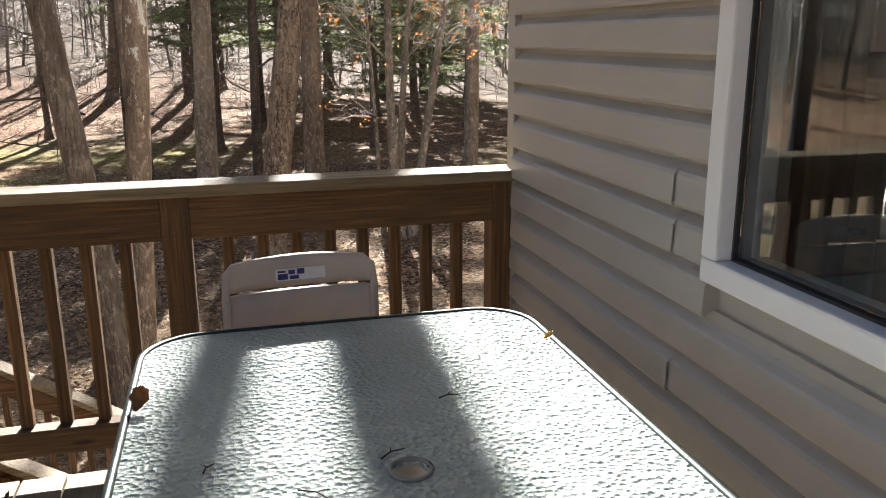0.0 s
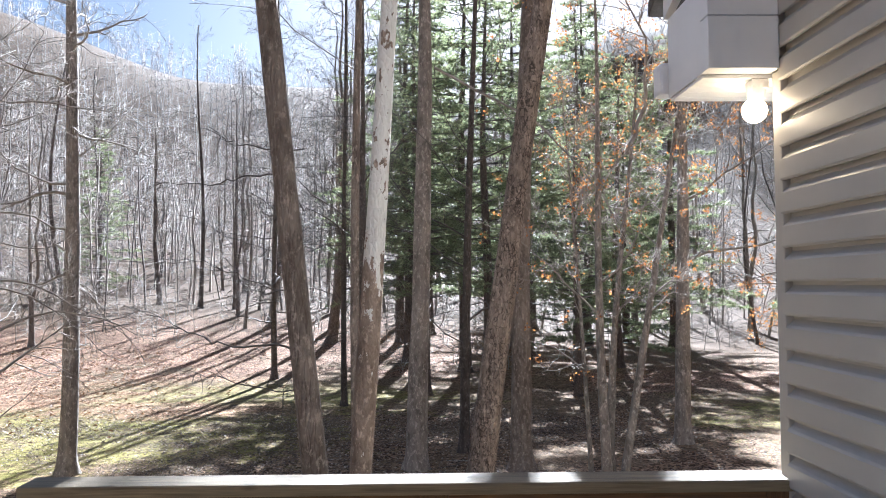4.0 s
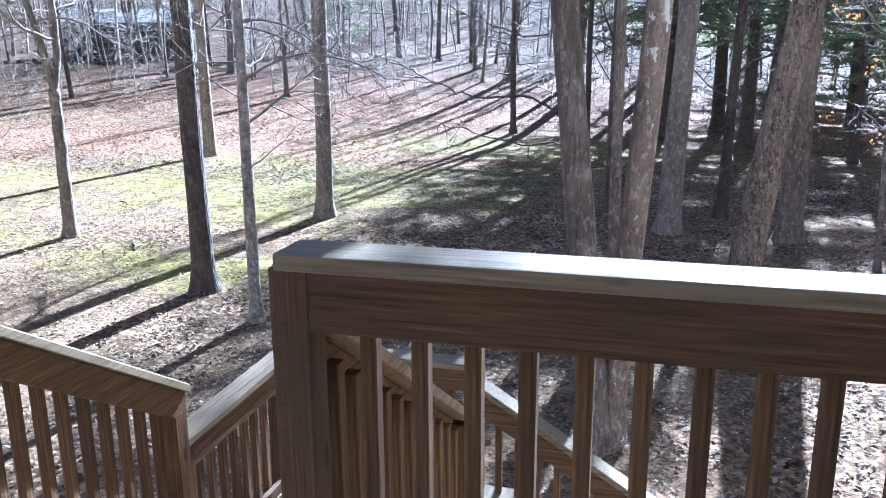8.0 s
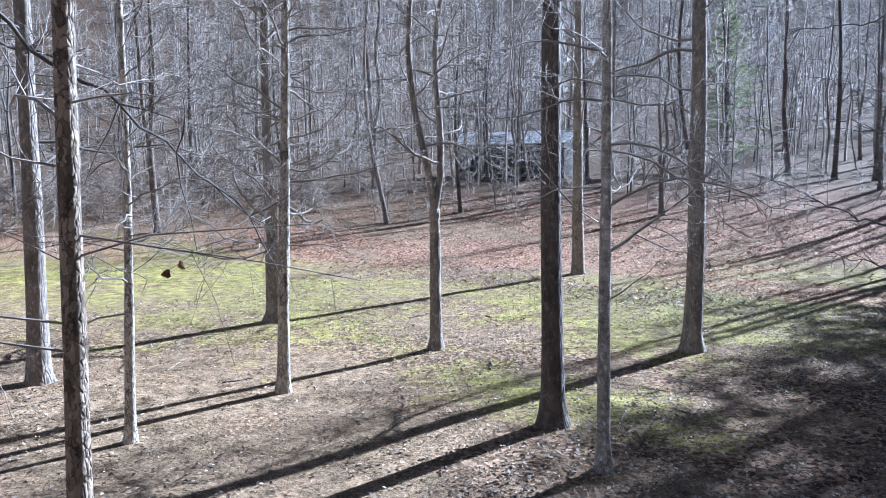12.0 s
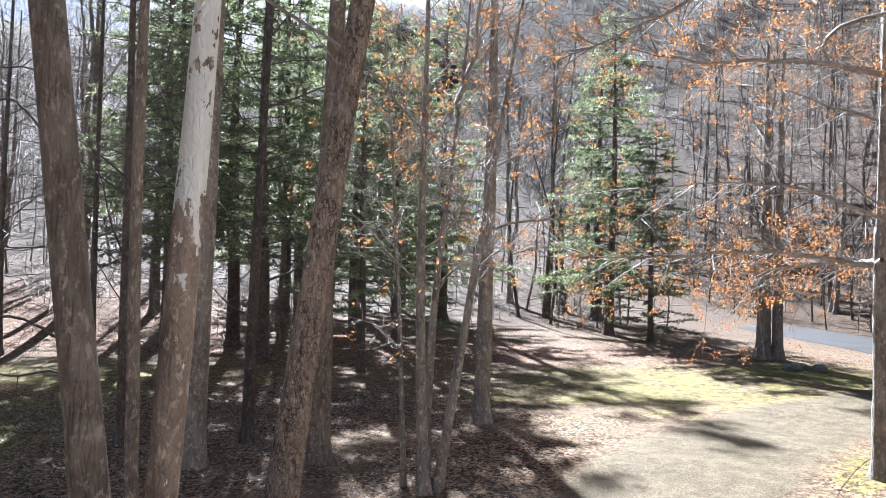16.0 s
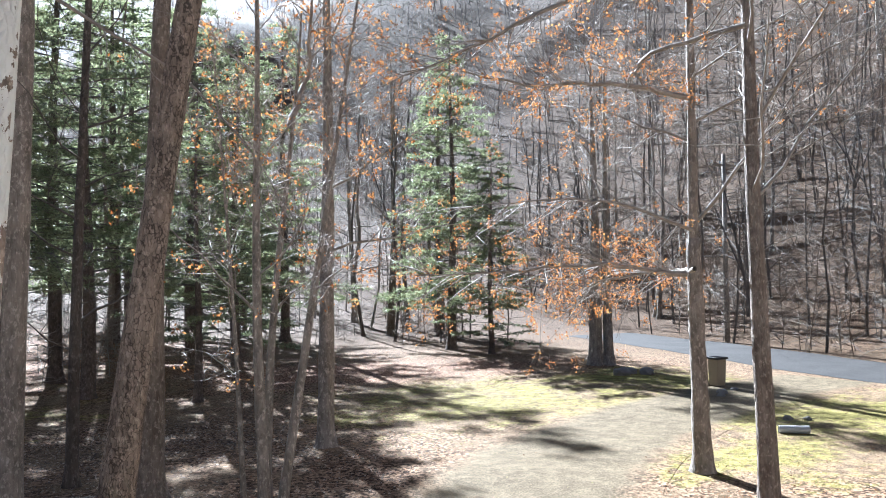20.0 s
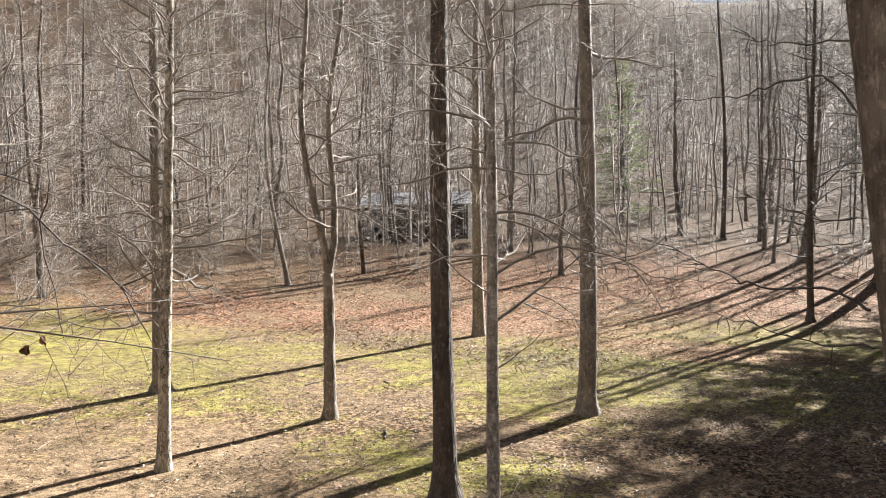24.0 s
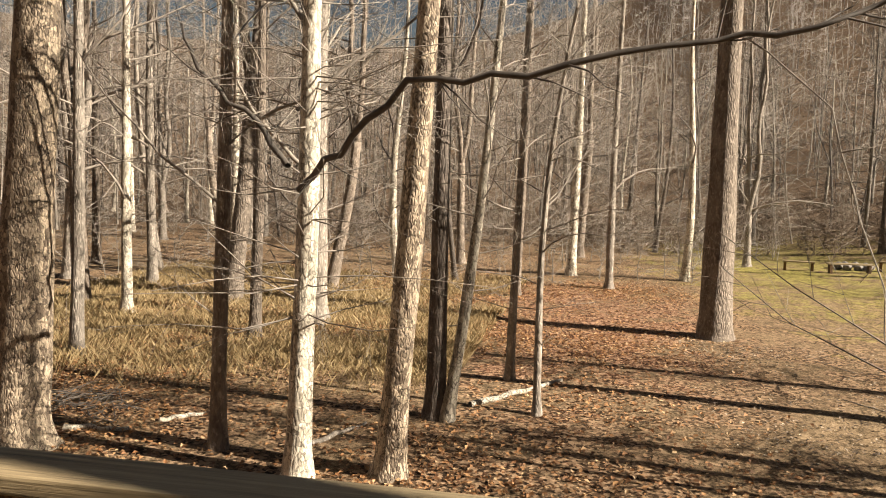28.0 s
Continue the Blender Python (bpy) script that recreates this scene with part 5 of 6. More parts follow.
ring = rounded_ring(TX0 + 0.006, TX1 - 0.006, TY0 + 0.006, TY1 - 0.006, 0.13)
hole = [(-0.72 + 0.028 * math.cos(a), -1.513 + 0.028 * math.sin(a)) for a in [2 * math.pi * (i + 4.5) / len(ring) for i in range(len(ring))]]
tops = []
for zz in (TZ - 0.006, TZ):
    tops.append(([bm.verts.new((x, y, zz)) for x, y in ring], [bm.verts.new((x, y, zz)) for x, y in hole]))
n = len(ring)
for i in range(n):
    j = (i + 1) % n
    (o0, h0), (o1, h1) = tops
    bm.faces.new((o1[i], o1[j], h1[j], h1[i]))
    bm.faces.new((o0[j], o0[i], h0[i], h0[j]))
    bm.faces.new((o0[i], o0[j], o1[j], o1[i]))
    bm.faces.new((h0[j], h0[i], h1[i], h1[j]))
part("tabletop", bm, tg, table, "pebbled glass top")
g = Geo()
rr = rounded_ring(TX0, TX1, TY0, TY1, 0.135)
g.tube([Vector((x, y, TZ - 0.004)) for x, y in rr + rr[:2]], [0.0095] * (len(rr) + 2), 8)
o = new("rim", g.mesh("rim", RIM))
o.parent = table
for x in (TX0 + 0.1, TX1 - 0.1):
    for y in (TY0 + 0.1, TY1 - 0.1):
        g = Geo()
        sx, sy = (-1 if x < -0.7 else 1), (-1 if y < -1.5 else 1)
        g.tube([Vector((x, y, TZ - 0.012)), Vector((x, y, 0.35)), Vector((x + 0.03 * sx, y + 0.03 * sy, 0.012))], [0.014, 0.014, 0.014], 10)
        o = new("leg", g.mesh("leg", RIM))
        o.parent = table
g = Geo()
g.tube([Vector((-0.72 + 0.034 * math.cos(a), -1.513 + 0.034 * math.sin(a), TZ + 0.002)) for a in [2 * math.pi * i / 20 for i in range(22)]], [0.004] * 22, 6)
o = new("hole_ring", g.mesh("hole_ring", simple("grey_plastic", (0.25, 0.24, 0.22), 0.5)))
o.parent = table

PLASTIC = simple("tan_plastic", (0.50, 0.42, 0.36), 0.5, 0, 0.06, 12.0, 0.08)
chair = thing("plastic_chair", "tan moulded plastic chair with a paper label on its back", "chair", "", (-0.824, -0.49, 0.0))
chair.rotation_euler = (0, 0, radians(4))


def panel_bm(x0, x1, z0, z1, y0, lean, t, r=0.02, crown=0.0, arch=0.0):
    """A slightly curved upright panel, its top crowned and an arch cut from its lower edge."""
    bm = bmesh.new()
    cols = []
    n = 16
    for i in range(n + 1):
        f = i / n
        x = x0 + (x1 - x0) * f
        c = 1 - (2 * f - 1) ** 2
        e = min(f, 1 - f) * (x1 - x0)
        top = z1 + crown * c - (r - math.sqrt(max(0, r * r - (r - min(e, r)) ** 2)))
        bot = z0 + (arch * math.sqrt(max(0.0, 1 - ((f - 0.5) / 0.17) ** 2)) if abs(f - 0.5) < 0.17 else 0.0)
        col = []
        for k in range(5):
            z = bot + (top - bot) * k / 4
            col.append((x, y0 + lean * z + 0.025 * c, z))
        cols.append(col)
    fr = [[bm.verts.new(p) for p in col] for col in cols]
    bk = [[bm.verts.new((p[0], p[1] + t, p[2])) for p in col] for col in cols]
    for i in range(n):
        for k in range(4):
            bm.faces.new((fr[i][k], fr[i + 1][k], fr[i + 1][k + 1], fr[i][k + 1]))
            bm.faces.new((bk[i + 1][k], bk[i][k], bk[i][k + 1], bk[i + 1][k + 1]))
        bm.faces.new((fr[i][4], fr[i + 1][4], bk[i + 1][4], bk[i][4]))
        bm.faces.new((fr[i + 1][0], fr[i][0], bk[i][0], bk[i + 1][0]))
    for i in (0, n):
        for k in range(4):
            q = (fr[i][k], fr[i][k + 1], bk[i][k + 1], bk[i][k])
            bm.faces.new(q if i == 0 else tuple(reversed(q)))
    return bm


part("backrest", panel_bm(-0.19, 0.19, 0.785, 0.85, -0.27, 0.10, 0.018, 0.02, 0.012), PLASTIC, chair, "", True)
part("back_panel", panel_bm(-0.19, 0.19, 0.50, 0.775, -0.27, 0.10, 0.018, 0.004, 0.0, 0.19), PLASTIC, chair, "", True)
for sx in (-1, 1):
    part("back_post", plumb_beam_bm((sx * 0.185, -0.228, 0.40), (sx * 0.185, -0.186, 0.80), 0.022, 0.05), PLASTIC, chair)
part("seat", box_bm(-0.21, 0.21, -0.66, -0.23, 0.41, 0.435, 0.01), PLASTIC, chair)
for sx in (-1, 1):
    part("leg", beam_bm((sx * 0.19, -0.24, 0.41), (sx * 0.21, -0.18, 0.0), 0.035, 0.03), PLASTIC, chair)
    part("leg", beam_bm((sx * 0.19, -0.62, 0.41), (sx * 0.21, -0.66, 0.0), 0.035, 0.03), PLASTIC, chair)
PAPER = simple("paper_label", (0.74, 0.73, 0.72), 0.7, 0, 0.05, 60.0, 0.0)
INK = simple("blue_ink", (0.05, 0.05, 0.20), 0.7, 0, 0.2, 40.0, 0.0)
lab = part("paper_label", box_bm(-0.06, 0.065, -0.168, -0.166, 0.80, 0.83), PAPER, chair, "worn white paper label")
for i, (a, b, c, d) in enumerate(((-0.055, -0.03, 0.803, 0.818), (-0.025, -0.002, 0.803, 0.812), (-0.055, -0.035, 0.821, 0.826), (-0.028, -0.012, 0.816, 0.827), (-0.006, 0.012, 0.815, 0.829))):
    part("print_mark", box_bm(a, b, -0.1695, -0.168, c, d), INK, lab)

# ---- boughs of orange leaves beside the drive ----
def leafy_bough(label, pts, r0, seed, kids, share, n, size=0.047):
    rng = random.Random(seed)
    e = thing("oak_bough", label, "branch", "orange-leaved boughs")
    g, tips = Geo(), []
    P = [Vector(p) for p in pts]
    fine = []
    for a, b in zip(P, P[1:]):
        for i in range(5):
            fine.append(a.lerp(b, i / 5) + rand_dir(rng) * 0.03)
    fine.append(P[-1])
    k = len(fine)
    g.tube(fine, [r0 * (1 - 0.85 * i / (k - 1)) for i in range(k)], 6)
    for _ in range(kids):
        i = rng.randrange(1, k - 1)
        d = (fine[i + 1] - fine[i]).normalized()
        branch(g, rng, fine[i], (d * 0.8 + rand_dir(rng) * Vector((1, 1, 0.45)).length * 0.6).normalized(), rng.uniform(0.8, 1.9), 0.012, 1, dict(crook=0.22, rise=0.0, levels=2, kids=(7, 4)), tips)
    o = new("bough", g.mesh("bough", TWIG))
    o.parent = e
    lg = Geo()
    for p, d in tips:
        if rng.random() < share:
            leaf_quads(lg, rng, p, size, 3 * n + 4, 0.17, 0.4)
    o = new("leaves", lg.mesh("leaves", ORANGE, False))
    o.parent = e
    o["label"] = "dry orange oak leaves"
    return e


ORANGE_LABEL = "spreading bough with clinging dry orange leaves"
leafy_bough(ORANGE_LABEL, ((10.2, 11.3, 1.5), (8.6, 11.9, 1.75), (6.8, 12.6, 1.6), (5.2, 13.2, 1.55)), 0.06, 1, 50, 0.8, 5)
leafy_bough(ORANGE_LABEL, ((10.3, 11.2, 1.6), (11.0, 12.4, 1.6), (10.0, 13.8, 1.4), (8.6, 14.8, 1.3)), 0.05, 2, 36, 0.75, 5)
leafy_bough(ORANGE_LABEL, ((9.3, 8.95, 7.6), (7.6, 10.2, 6.6), (5.8, 11.4, 5.6), (4.2, 12.4, 4.8)), 0.07, 3, 44, 0.6, 5)
leafy_bough(ORANGE_LABEL, ((10.3, 11.2, 5.0), (9.0, 12.0, 5.3), (7.4, 12.6, 5.2), (5.6, 13.4, 5.6)), 0.06, 4, 40, 0.6, 5)
leafy_bough(ORANGE_LABEL, ((9.2, 8.9, 5.6), (8.6, 10.5, 5.5), (9.4, 12.0, 5.4), (10.6, 13.0, 5.3)), 0.05, 5, 28, 0.6, 5)
leafy_bough(ORANGE_LABEL, ((2.6, 12.6, 4.0), (3.1, 13.0, 5.0), (3.0, 12.6, 6.2), (2.2, 12.2, 7.4)), 0.05, 6, 26, 0.5, 4)
leafy_bough(ORANGE_LABEL, ((10.3, 11.2, 2.4), (8.8, 11.6, 2.9), (7.6, 12.4, 3.0), (6.0, 13.0, 2.8)), 0.04, 7, 24, 0.5, 4)
leafy_bough("nearly bare bough with a few orange leaves", ((-1.0, 12.5, 5.6), (0.8, 12.2, 4.6), (1.8, 11.8, 3.4), (2.4, 11.6, 2.2)), 0.03, 8, 10, 0.25, 3)

# ---- fallen leaves, twigs and brush ----
def on_drive(x, y):
    p = Vector((x, y))
    for a, b in zip(DRIVE, DRIVE[1:]):
        a, b = Vector(a), Vector(b)
        f = min(1.0, max(0.0, (p - a).dot(b - a) / (b - a).length_squared))
        if (p - a.lerp(b, f)).length < 2.2:
            return True
    return False


def litter(n, seed, box_, keep, size, label, name="fallen_leaves", material=None):
    rng = random.Random(seed)
    g = Geo()
    k = 0
    while k < n:
        x, y = rng.uniform(*box_[:2]), rng.uniform(*box_[2:])
        if rng.random() > keep(x, y) * min(1.0, (x - box_[0]) / 3, (box_[1] - x) / 3, (y - box_[2]) / 3, (box_[3] - y) / 3) or (x > 2 and rng.random() < 0.93 and on_drive(x, y)):
            continue
        k += 1
        c = Vector((x, y, ground_z(x, y) + rng.uniform(0.01, 0.03)))
        a = rng.uniform(0, 6.283)
        s = size * rng.uniform(0.5, 1.4)
        u = Vector((math.cos(a), math.sin(a), rng.uniform(-0.15, 0.5))) * s
        w = Vector((-math.sin(a), math.cos(a), rng.uniform(-0.4, 0.4))) * s * 0.35
        i = len(g.v)
        up = Vector((0, 0, s * rng.uniform(0.0, 0.3)))
        g.v += [c, c + u * 0.5 + w + up, c + u, c + u * 0.5 - w + up]
        g.f += [(i, i + 1, i + 2), (i, i + 2, i + 3)]
    return tagged(new(name, g.mesh(name, material or LITTER, False)), label, "leaves", kind="stuff")


def clump(x, y, f=0.35):
    return max(0.0, min(1.0, 0.5 + 0.8 * noise.noise(Vector((x * f, y * f, 3.3)))))


litter(60000, 31, (-24, 6, 1, 24), lambda x, y: clump(x, y) * (0.3 if -22 < x < -8 and 3 < y < 19 else 0.7), 0.055, "brown fallen leaves scattered over the ground", material=LITTER_SHADE)
litter(60000, 32, (-36, -6, -16, 5.5), lambda x, y: clump(x, y, 0.25) * smooth(4.0, -0.5, y) * smooth(-7.5, -10.5, x), 0.075, "thick rust-brown leaf litter under the trees")
litter(9000, 33, (-40, -8, 18, 42), lambda x, y: clump(x, y, 0.2), 0.11, "reddish-brown leaf litter on the rise")
litter(15000, 34, (2, 26, 6, 40), lambda x, y: clump(x, y, 0.3) * (0.15 if (x - 17) ** 2 / 60 + (y - 18) ** 2 / 40 < 1 else 1.0), 0.05, "orange-brown fallen leaves by the drive")


def blades(n, seed, box_, keep, h, label, material, name):
    rng = random.Random(seed)
    g = Geo()
    k = 0
    while k < n:
        x, y = rng.uniform(*box_[:2]), rng.uniform(*box_[2:])
        if rng.random() > keep(x, y):
            continue
        k += 1
        c = Vector((x, y, ground_z(x, y) - 0.02))
        d = Vector((rng.uniform(-0.5, 0.5), rng.uniform(-0.5, 0.5), 1)) * h * rng.uniform(0.4, 1.2)
        w = Vector((rng.uniform(-1, 1), rng.uniform(-1, 1), 0)).normalized() * h * 0.0028
        i = len(g.v)
        g.v += [c - w, c + w, c + d * 0.6 + w * 0.6, c + d + Vector((d.x, d.y, -0.2 * h)) * 0.3]
        g.f += [(i, i + 1, i + 2), (i, i + 2, i + 3)]
    return tagged(new(name, g.mesh(name, material, False)), label, "grass", kind="stuff")


GRASS = leafy("winter_grass", [(0, (0.10, 0.12, 0.03)), (0.5, (0.22, 0.23, 0.06)), (1, (0.40, 0.36, 0.15))], 0.8, 0.3)
blades(80000, 41, (-34, -15, -17, -3), lambda x, y: clump(x, y, 0.3) ** 1.5 * smooth(-15.0, -19.0, x), 0.26, "dry yellow brush under the trees", BRUSH, "dry_brush")
blades(15000, 42, (-19, -4, 8, 24), lambda x, y: clump(x, y, 0.4) ** 2, 0.07, "thin winter grass on the clearing", GRASS, "thin_grass")
blades(9000, 43, (6, 24, 11, 27), lambda x, y: clump(x, y, 0.4) ** 2, 0.07, "thin winter grass by the drive", GRASS, "thin_grass")


def log_on(label, a, b, r, seed, material, group="fallen branches"):
    rng = random.Random(seed)
    g = Geo()
    A = Vector((a[0], a[1], ground_z(*a) + r * 0.7))
    B = Vector((b[0], b[1], ground_z(*b) + r * 0.7))
    n = 7
    g.tube([A.lerp(B, i / n) + rand_dir(rng) * r * 0.6 * (0 < i < n) for i in range(n + 1)], [r * (1 - 0.45 * i / n) for i in range(n + 1)], 7, 0.2, seed)
    return tagged(new("fallen_branch", g.mesh("fallen_branch", material)), label, "branch", group)


log_on("pale broken fallen branch lying in the leaves", (-12.94, -8.0), (-13.2, -7.1), 0.05, 1, BARK_PALE)
log_on("pale broken fallen branch lying in the leaves", (-13.7, -6.9), (-14.3, -6.3), 0.045, 2, BARK_PALE)
log_on("long crooked fallen branch lying in the leaves", (-15.9, -2.4), (-18.1, -0.95), 0.06, 3, BARK_PALE)
log_on("crooked fallen branch lying in the leaves", (-13.3, -4.3), (-14.4, -3.8), 0.045, 4, BARK_GREY)
log_on("short piece of fallen wood on the grass", (-11.3, 11.6), (-11.0, 11.2), 0.03, 5, BARK_DARK)
log_on("dark fallen log beside the lane", (27.0, 8.5), (30.5, 7.6), 0.12, 6, BARK_DARK)
for i in range(26):
    r_ = random.Random(500 + i)
    x, y = r_.uniform(-18, 4), r_.uniform(3, 16)
    a_ = r_.uniform(0, 6.28)
    L_ = r_.uniform(0.3, 1.1)
    log_on("small fallen stick on the ground", (x, y), (x + L_ * math.cos(a_), y + L_ * math.sin(a_)), r_.uniform(0.008, 0.02), 600 + i, (BARK_DARK, BARK_PALE, BARK_BROWN)[i % 3], "fallen sticks")

# a twig with two curled leaves hanging over the yard
def curled_leaf_mesh(name, length, width, curl, material):
    bm = bmesh.new()
    rows = []
    for i in range(9):
        f = i / 8
        w = width * math.sin(math.pi * (0.06 + 0.9 * f)) * (1 + 0.18 * math.sin(i * 2.4))
        a = curl * f
        rows.append([bm.verts.new((length * math.sin(a) / max(0.2, curl), k * w, length * (1 - math.cos(a)) / max(0.2, curl) + abs(k) * w * 0.55)) for k in (-1, -0.5, 0, 0.5, 1)])
    for a, b in zip(rows, rows[1:]):
        for k in range(4):
            bm.faces.new((a[k], a[k + 1], b[k + 1], b[k]))
    bmesh.ops.solidify(bm, geom=list(bm.faces), thickness=0.0012)
    me = bpy.data.meshes.new(name)
    bm.to_mesh(me)
    bm.free()
    me.materials.append(material)
    me.polygons.foreach_set("use_smooth", [True] * len(me.polygons))
    return me


DRY_LEAF = simple("dry_leaf", (0.22, 0.115, 0.045), 0.7, 0, 0.3, 60.0, 0.2)
PALE_LEAF = simple("pale_dry_leaf", (0.45, 0.32, 0.13), 0.7, 0, 0.3, 60.0, 0.2)
hang = thing("hanging_twig", "thin twig with two curled dry leaves", "branch", "", (-10.5, 4.5, 0.28))
g = Geo()
rng = random.Random(9)
g.tube([Vector((0.0, -0.12, -0.02)), Vector((0.0, 0.0, 0.0)), Vector((0.02, 0.12, 0.07)), Vector((0.0, 0.4, 0.22)), Vector((0.0, 0.85, 0.30)), Vector((0.05, 1.4, 0.52))], [0.002, 0.003, 0.004, 0.005, 0.006, 0.007], 5)
o = new("twig", g.mesh("twig", TWIG_DARK))
o.parent = hang
LEAF = curled_leaf_mesh("curled_leaf", 0.13, 0.055, 2.2, DRY_LEAF)
for loc, rot in (((0, -0.14, -0.06), (70, 10, 100)), ((0, 0.09, 0.0), (80, -30, 60)), ((0.01, 0.12, 0.02), (60, 20, 190))):
    o = new("curled_leaf", LEAF)
    o.parent = hang
    o.location, o.rotation_euler = loc, [radians(a) for a in rot]

# leaves and twigs lying on the table and the deck: kind, place, turn
TABLE_LEAVES = ((1, -0.30, -1.03, TZ + 0.003, 20), (0, -1.165, -1.18, TZ + 0.004, 75), (0, -1.72, -0.14, 0.004, 10), (0, -1.62, -0.22, 0.004, 130), (0, -2.1, -0.5, 0.004, 200), (0, -2.9, -1.2, 0.004, 40))
TABLE_TWIGS = ((-0.76, -1.47, 30, 0.05), (-0.61, -1.27, 10, 0.04), (-0.90, -1.53, -40, 0.06), (-1.04, -1.44, 60, 0.03))
LEAVES = [curled_leaf_mesh("dry_leaf", 0.055, 0.018, 1.6, DRY_LEAF), curled_leaf_mesh("dry_leaf", 0.03, 0.009, 1.1, PALE_LEAF)]
for k, x, y, z, turn in TABLE_LEAVES:
    o = new("dry_leaf", LEAVES[k])
    o.matrix_world = pose(x, y, z, 8, -6, turn)
    tagged(o, ("curled brown dry leaf", "small yellowed dry leaf")[k] + (" lying on the glass table" if z > 0.5 else " lying on the deck boards"), "leaf", "fallen dry leaves")
for x, y, turn, L in TABLE_TWIGS:
    g = Geo()
    g.tube([Vector((0, 0, 0.0025)), Vector((L * 0.5, L * 0.1, 0.004)), Vector((L, -L * 0.05, 0.003))], [0.0018, 0.0014, 0.001], 5)
    g.tube([Vector((L * 0.5, L * 0.1, 0.004)), Vector((L * 0.7, L * 0.35, 0.004))], [0.0012, 0.0008], 5)
    o = new("small_twig", g.mesh("small_twig", TWIG_DARK))
    o.matrix_world = pose(x, y, TZ + 0.001, 0, 0, turn)
    tagged(o, "thin dark twig lying on the glass table", "twig", "twigs on the table")

# a heap of brushwood under the trees
g = Geo()
rng = random.Random(77)
bx, by = -13.9, -8.5
for _ in range(150):
    a, d_ = rng.uniform(0, 6.283), rng.random() ** 0.7
    p = Vector((bx + d_ * 0.9 * math.cos(a), by + d_ * 1.1 * math.sin(a), ground_z(bx, by) + rng.uniform(0.02, 0.38) * (1 - d_ * 0.7)))
    u = Vector((rng.uniform(-1, 1), rng.uniform(-1, 1), rng.uniform(-0.2, 0.35))) * rng.uniform(0.3, 0.8)
    g.tube([p - u * 0.5, p + rand_dir(rng) * 0.06, p + u * 0.5 + rand_dir(rng) * 0.05], [0.009, 0.007, 0.003], 4)
tagged(new("brush_pile", g.mesh("brush_pile", TWIG_DARK)), "tangled heap of dark dead brushwood in the leaves", "brushwood", kind="stuff")

# unidentified white upright far off, built as a shed to fit the camera's view
sx_, sy_ = -36.8, -28.9
shed = thing("shed", "narrow white upright, built as a shed, half hidden by a trunk", "shed", "", (sx_, sy_, ground_z(sx_, sy_)))
shed.rotation_euler = (0, 0, radians(35))
part("wall", box_bm(-0.42, 0.42, -0.42, 0.42, -0.1, 1.9, 0.01), WHITE, shed)
part("door", box_bm(0.42, 0.45, -0.3, 0.3, 0.02, 1.75, 0.006), WHITE, shed)
for s in (-1, 1):
    part("roof", plumb_beam_bm((0, s * 0.52, 1.88), (0, 0, 2.1), 1.0, 0.06), ROOFM, shed)

# ---- by the lane ----
bin_ob = thing("refuse_bin", "beige refuse bin with a dark lid beside the lane", "bin", "", (20.4, 19.9, ground_z(20.4, 19.9)))
bin_ob.scale = (0.82, 0.82, 0.9)
BEIGE = simple("beige_plastic", (0.30, 0.25, 0.18), 0.6)
bm = bmesh.new()
bmesh.ops.create_cone(bm, segments=4, radius1=0.34, radius2=0.40, depth=1.0, cap_ends=True, matrix=Matrix.Translation((0, 0, 0.56)) @ Matrix.Rotation(radians(45), 4, "Z"))
bmesh.ops.bevel(bm, geom=list(bm.edges), offset=0.03, segments=2, affect="EDGES")
part("body", bm, BEIGE, bin_ob)
bm = box_bm(-0.33, 0.33, -0.33, 0.33, 1.06, 1.14, 0.03)
for v_ in bm.verts:
    if v_.co.z > 1.1:
        v_.co.z += 0.05 * (1 - (v_.co.x / 0.33) ** 2)
part("lid", bm, BLACK_RUB, bin_ob, "dark domed lid")
for sx in (-0.2, 0.2):
    bm = bmesh.new()
    bmesh.ops.create_cone(bm, segments=16, radius1=0.11, radius2=0.11, depth=0.05, cap_ends=True, matrix=Matrix.Translation((sx, 0.3, 0.11)) @ Matrix.Rotation(radians(90), 4, "Y"))
    part("wheel", bm, BLACK_RUB, bin_ob)
pole_ob = thing("utility_pole", "weathered wooden utility pole past the lane", "pole", "", (35.2, 32.6, ground_z(35.2, 32.6)))
bm = bmesh.new()
bmesh.ops.create_cone(bm, segments=14, radius1=0.16, radius2=0.11, depth=11.0, cap_ends=True, matrix=Matrix.Translation((0, 0, 5.3)))
part("shaft", bm, BARK_GREY, pole_ob, "", True)
part("crossarm", box_bm(-1.1, 1.1, -0.06, 0.06, 10.1, 10.22, 0.01), BARK_GREY, pole_ob)
for sx in (-0.95, -0.3, 0.95):
    part("insulator", box_bm(sx - 0.04, sx + 0.04, -0.04, 0.04, 10.22, 10.38, 0.015), WHITE, pole_ob)
for i, (zz, z2) in enumerate(((7.9, 10.6), (6.4, 5.2), (5.2, 5.4))):
    g = Geo()
    a, b = Vector((35.2, 32.5, zz)), Vector((64, 26, z2))
    g.tube([a.lerp(b, k / 16) - Vector((0, 0, 0.5 * (1 - (k / 8 - 1) ** 2))) for k in range(17)], [0.016] * 17, 5)
    tagged(new("overhead_cable", g.mesh("overhead_cable", TWIG)), "grey overhead cable strung from a utility pole", "cable", "overhead cables")
px, py = 15.5, 13.05
pipe_ob = thing("culvert_pipe", "grey corrugated culvert pipe lying in the grass", "pipe", "", (px, py, ground_z(px, py) + 0.09))
g = Geo()
ax_ = Vector((0.8, -0.6, 0)).normalized()
g.tube([ax_ * (k * 0.04 - 0.6) for k in range(31)], [0.17 if k % 2 else 0.145 for k in range(31)], 16)
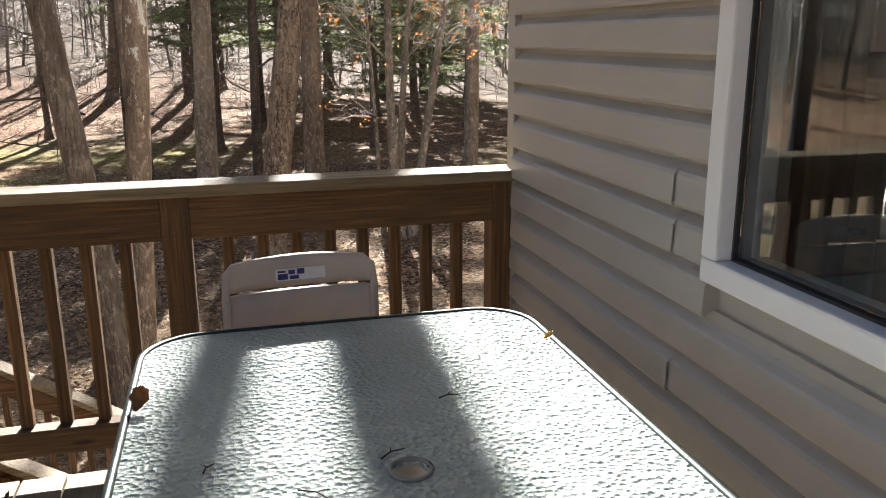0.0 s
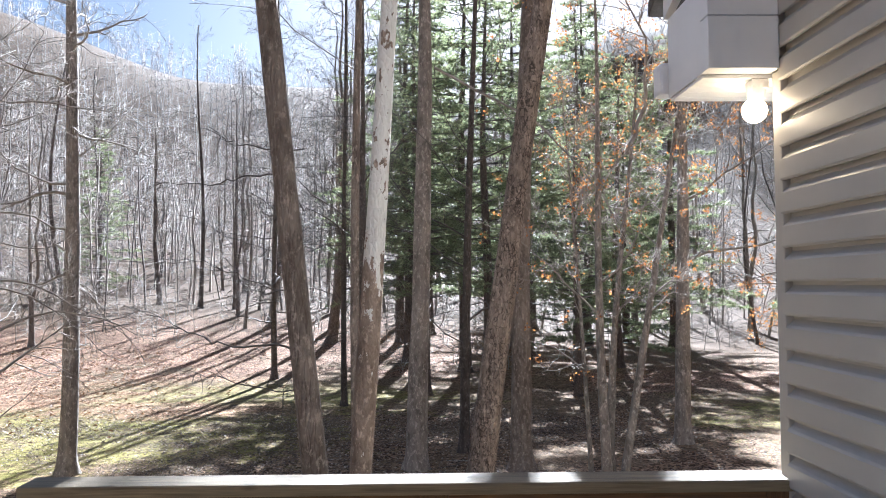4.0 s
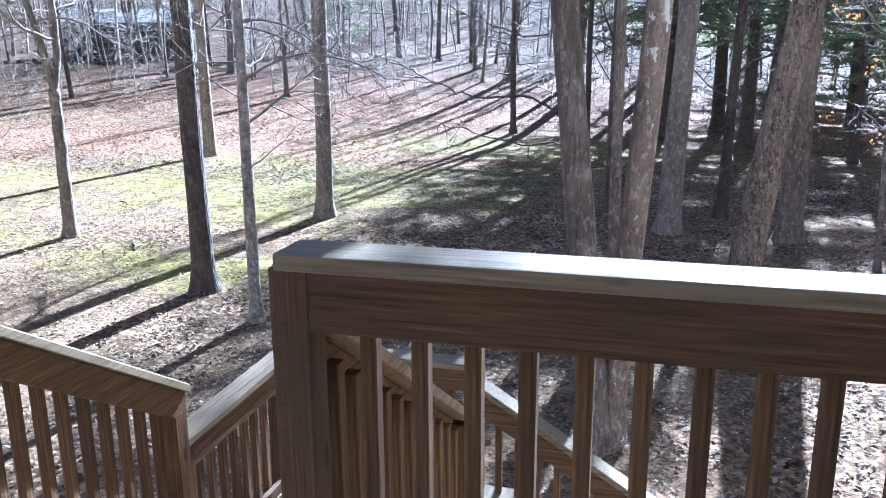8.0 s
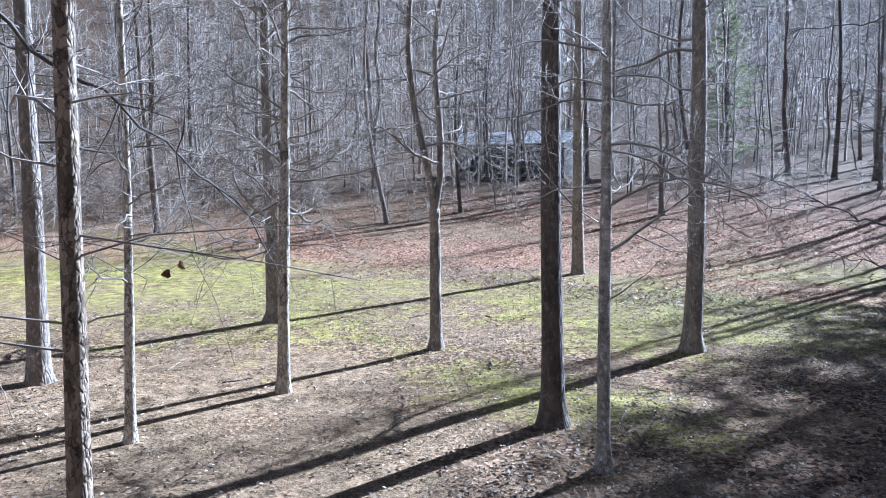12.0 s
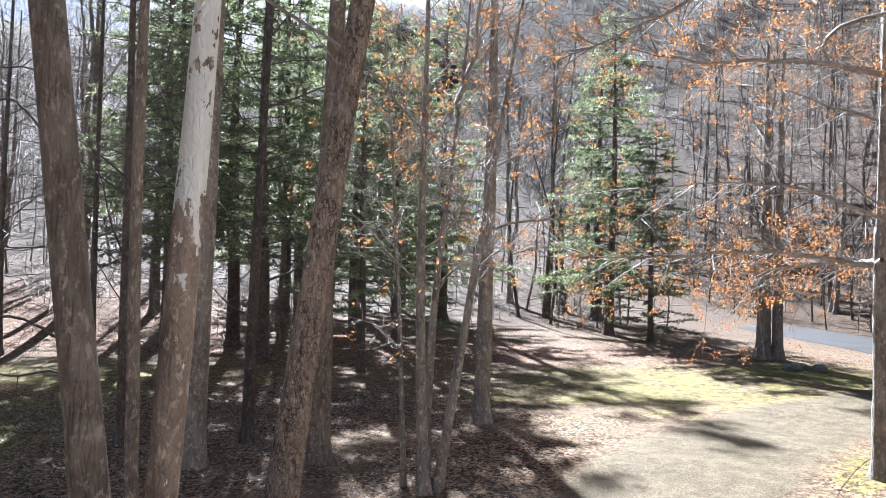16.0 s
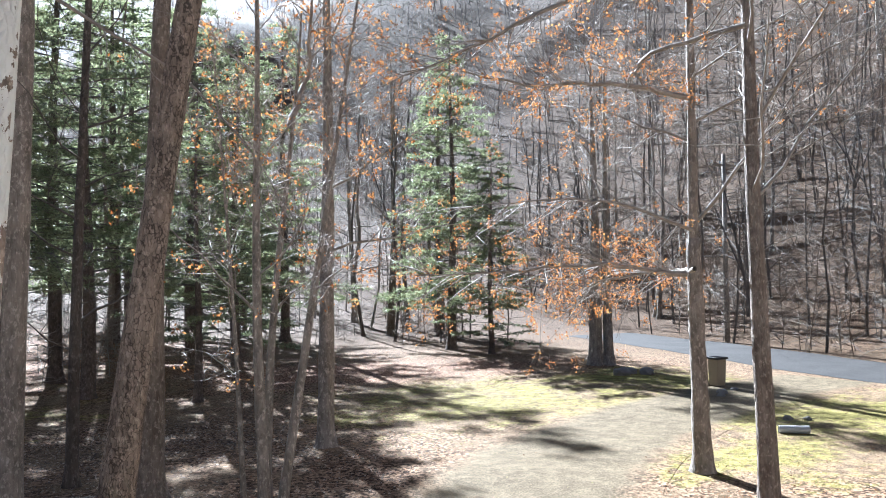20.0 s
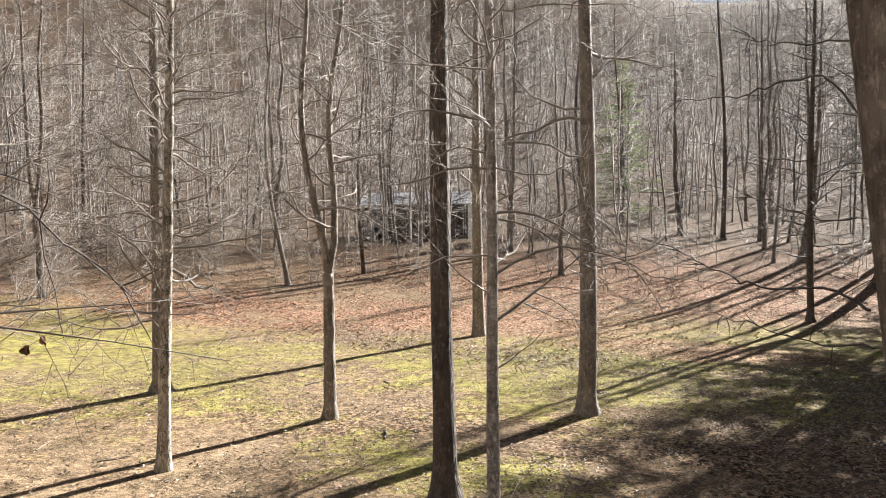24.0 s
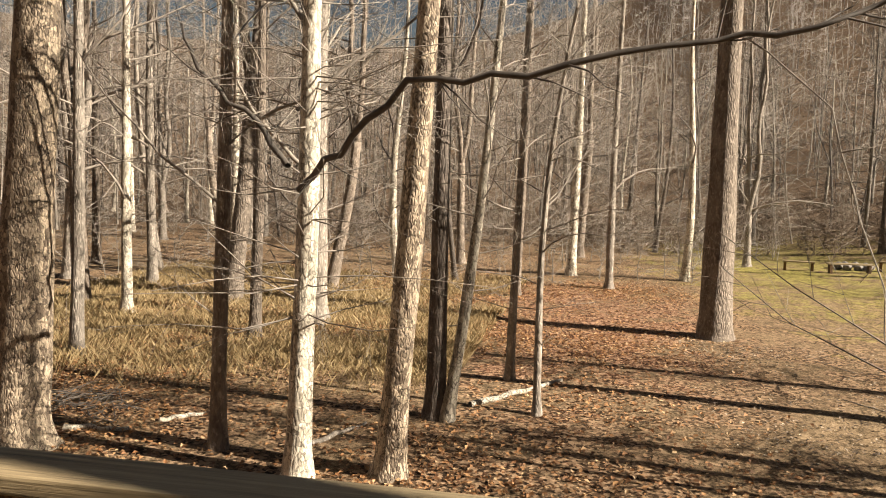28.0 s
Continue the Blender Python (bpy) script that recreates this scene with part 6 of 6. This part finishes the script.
o = new("pipe", g.mesh("pipe", simple("galvanised_steel", (0.45, 0.45, 0.44), 0.7, 0.2)))
o.parent = pipe_ob
pipe_ob.scale = (0.6, 0.6, 0.6)
ROCK = speckled("rock", [(0.3, (0.10, 0.095, 0.09)), (0.7, (0.27, 0.25, 0.23))], 9.0)


def rock(x, y, s, seed):
    bm = bmesh.new()
    bmesh.ops.create_icosphere(bm, subdivisions=2, radius=s)
    for v_ in bm.verts:
        v_.co *= 1 + 0.35 * noise.noise(v_.co * (1.6 / s) + Vector((seed, 0, 0)))
        v_.co.z *= 0.6
    ob = mesh_ob("rock", bm, ROCK)
    ob.location = (x, y, ground_z(x, y) + s * 0.3)
    return tagged(ob, "rough grey rock at the edge of the drive", "rock", "rocks by the drive")


for i, (x, y, s) in enumerate(((19.9, 24.2, 0.35), (20.5, 24.4, 0.28), (20.9, 23.9, 0.3), (19.2, 18.6, 0.2), (18.7, 18.2, 0.15), (20.1, 18.9, 0.14), (17.0, 14.4, 0.14), (17.4, 14.1, 0.11))):
    rock(x, y, s, i * 3.1)

# ---- far end of the clearing ----
def bench(x, y, turn, length, label):
    e = thing("garden_bench", label, "bench", "low benches round a fire ring", (x, y, ground_z(x, y)))
    e.rotation_euler = (0, 0, radians(turn))
    part("seat_plank", box_bm(-length / 2, length / 2, -0.16, 0.16, 0.38, 0.45, 0.01), CAP[0], e)
    for s in (-1, 1):
        part("leg", box_bm(s * length * 0.42 - 0.06, s * length * 0.42 + 0.06, -0.14, 0.14, -0.05, 0.38, 0.01), WOOD[2], e)
    return e


bench(-42.8, 8.9, 80, 1.4, "low grey wooden bench beside a fire ring")
bench(-42.0, 10.9, 95, 2.0, "low grey wooden bench beside a fire ring")
bench(-42.6, 13.0, 70, 1.4, "low grey wooden bench beside a fire ring")
for i in range(9):
    a = i * 0.698
    bm = bmesh.new()
    bmesh.ops.create_icosphere(bm, subdivisions=1, radius=0.26)
    ob = mesh_ob("fire_ring_stone", bm, ROCK)
    ob.location = (-43.8 + 0.7 * math.cos(a), 11.6 + 0.7 * math.sin(a), ground_z(-43.8, 11.6) + 0.1)
    ob.scale = (1, 0.9, 0.8)
    tagged(ob, "rounded grey stone of a fire ring", "stone", "fire ring stones")

cabin = thing("cabin", "low dark cabin with a pale metal roof among trees", "house", "", (-41.9, 55.4, ground_z(-41.9, 55.4)))
cabin.scale = (0.82, 0.82, 0.75)
cabin.rotation_euler = (0, 0, radians(18))
CABW = simple("dark_boards", (0.06, 0.052, 0.046), 0.8, 0, 0.25, 4.0, 0.2)
METAL = simple("metal_roof", (0.50, 0.51, 0.53), 0.5, 0.1, 0.06, 2.0, 0.0)
for b in ((-5.5, 5.5, 2.4, 2.6, -0.3, 3.6), (-5.5, -5.3, -2.4, 2.4, -0.3, 3.6), (5.3, 5.5, -2.4, 2.4, -0.3, 3.6), (-3.4, 5.3, -2.6, -2.4, -0.3, 3.6), (-5.5, -5.3, -2.6, -2.4, -0.3, 3.6)):
    part("wall", box_bm(*b), CABW, cabin)
for s in (-1, 1):
    part("roof", plumb_beam_bm((0, s * 3.3, 3.5), (0, 0, 4.9), 12.2, 0.1), METAL, cabin, "pale metal roof")
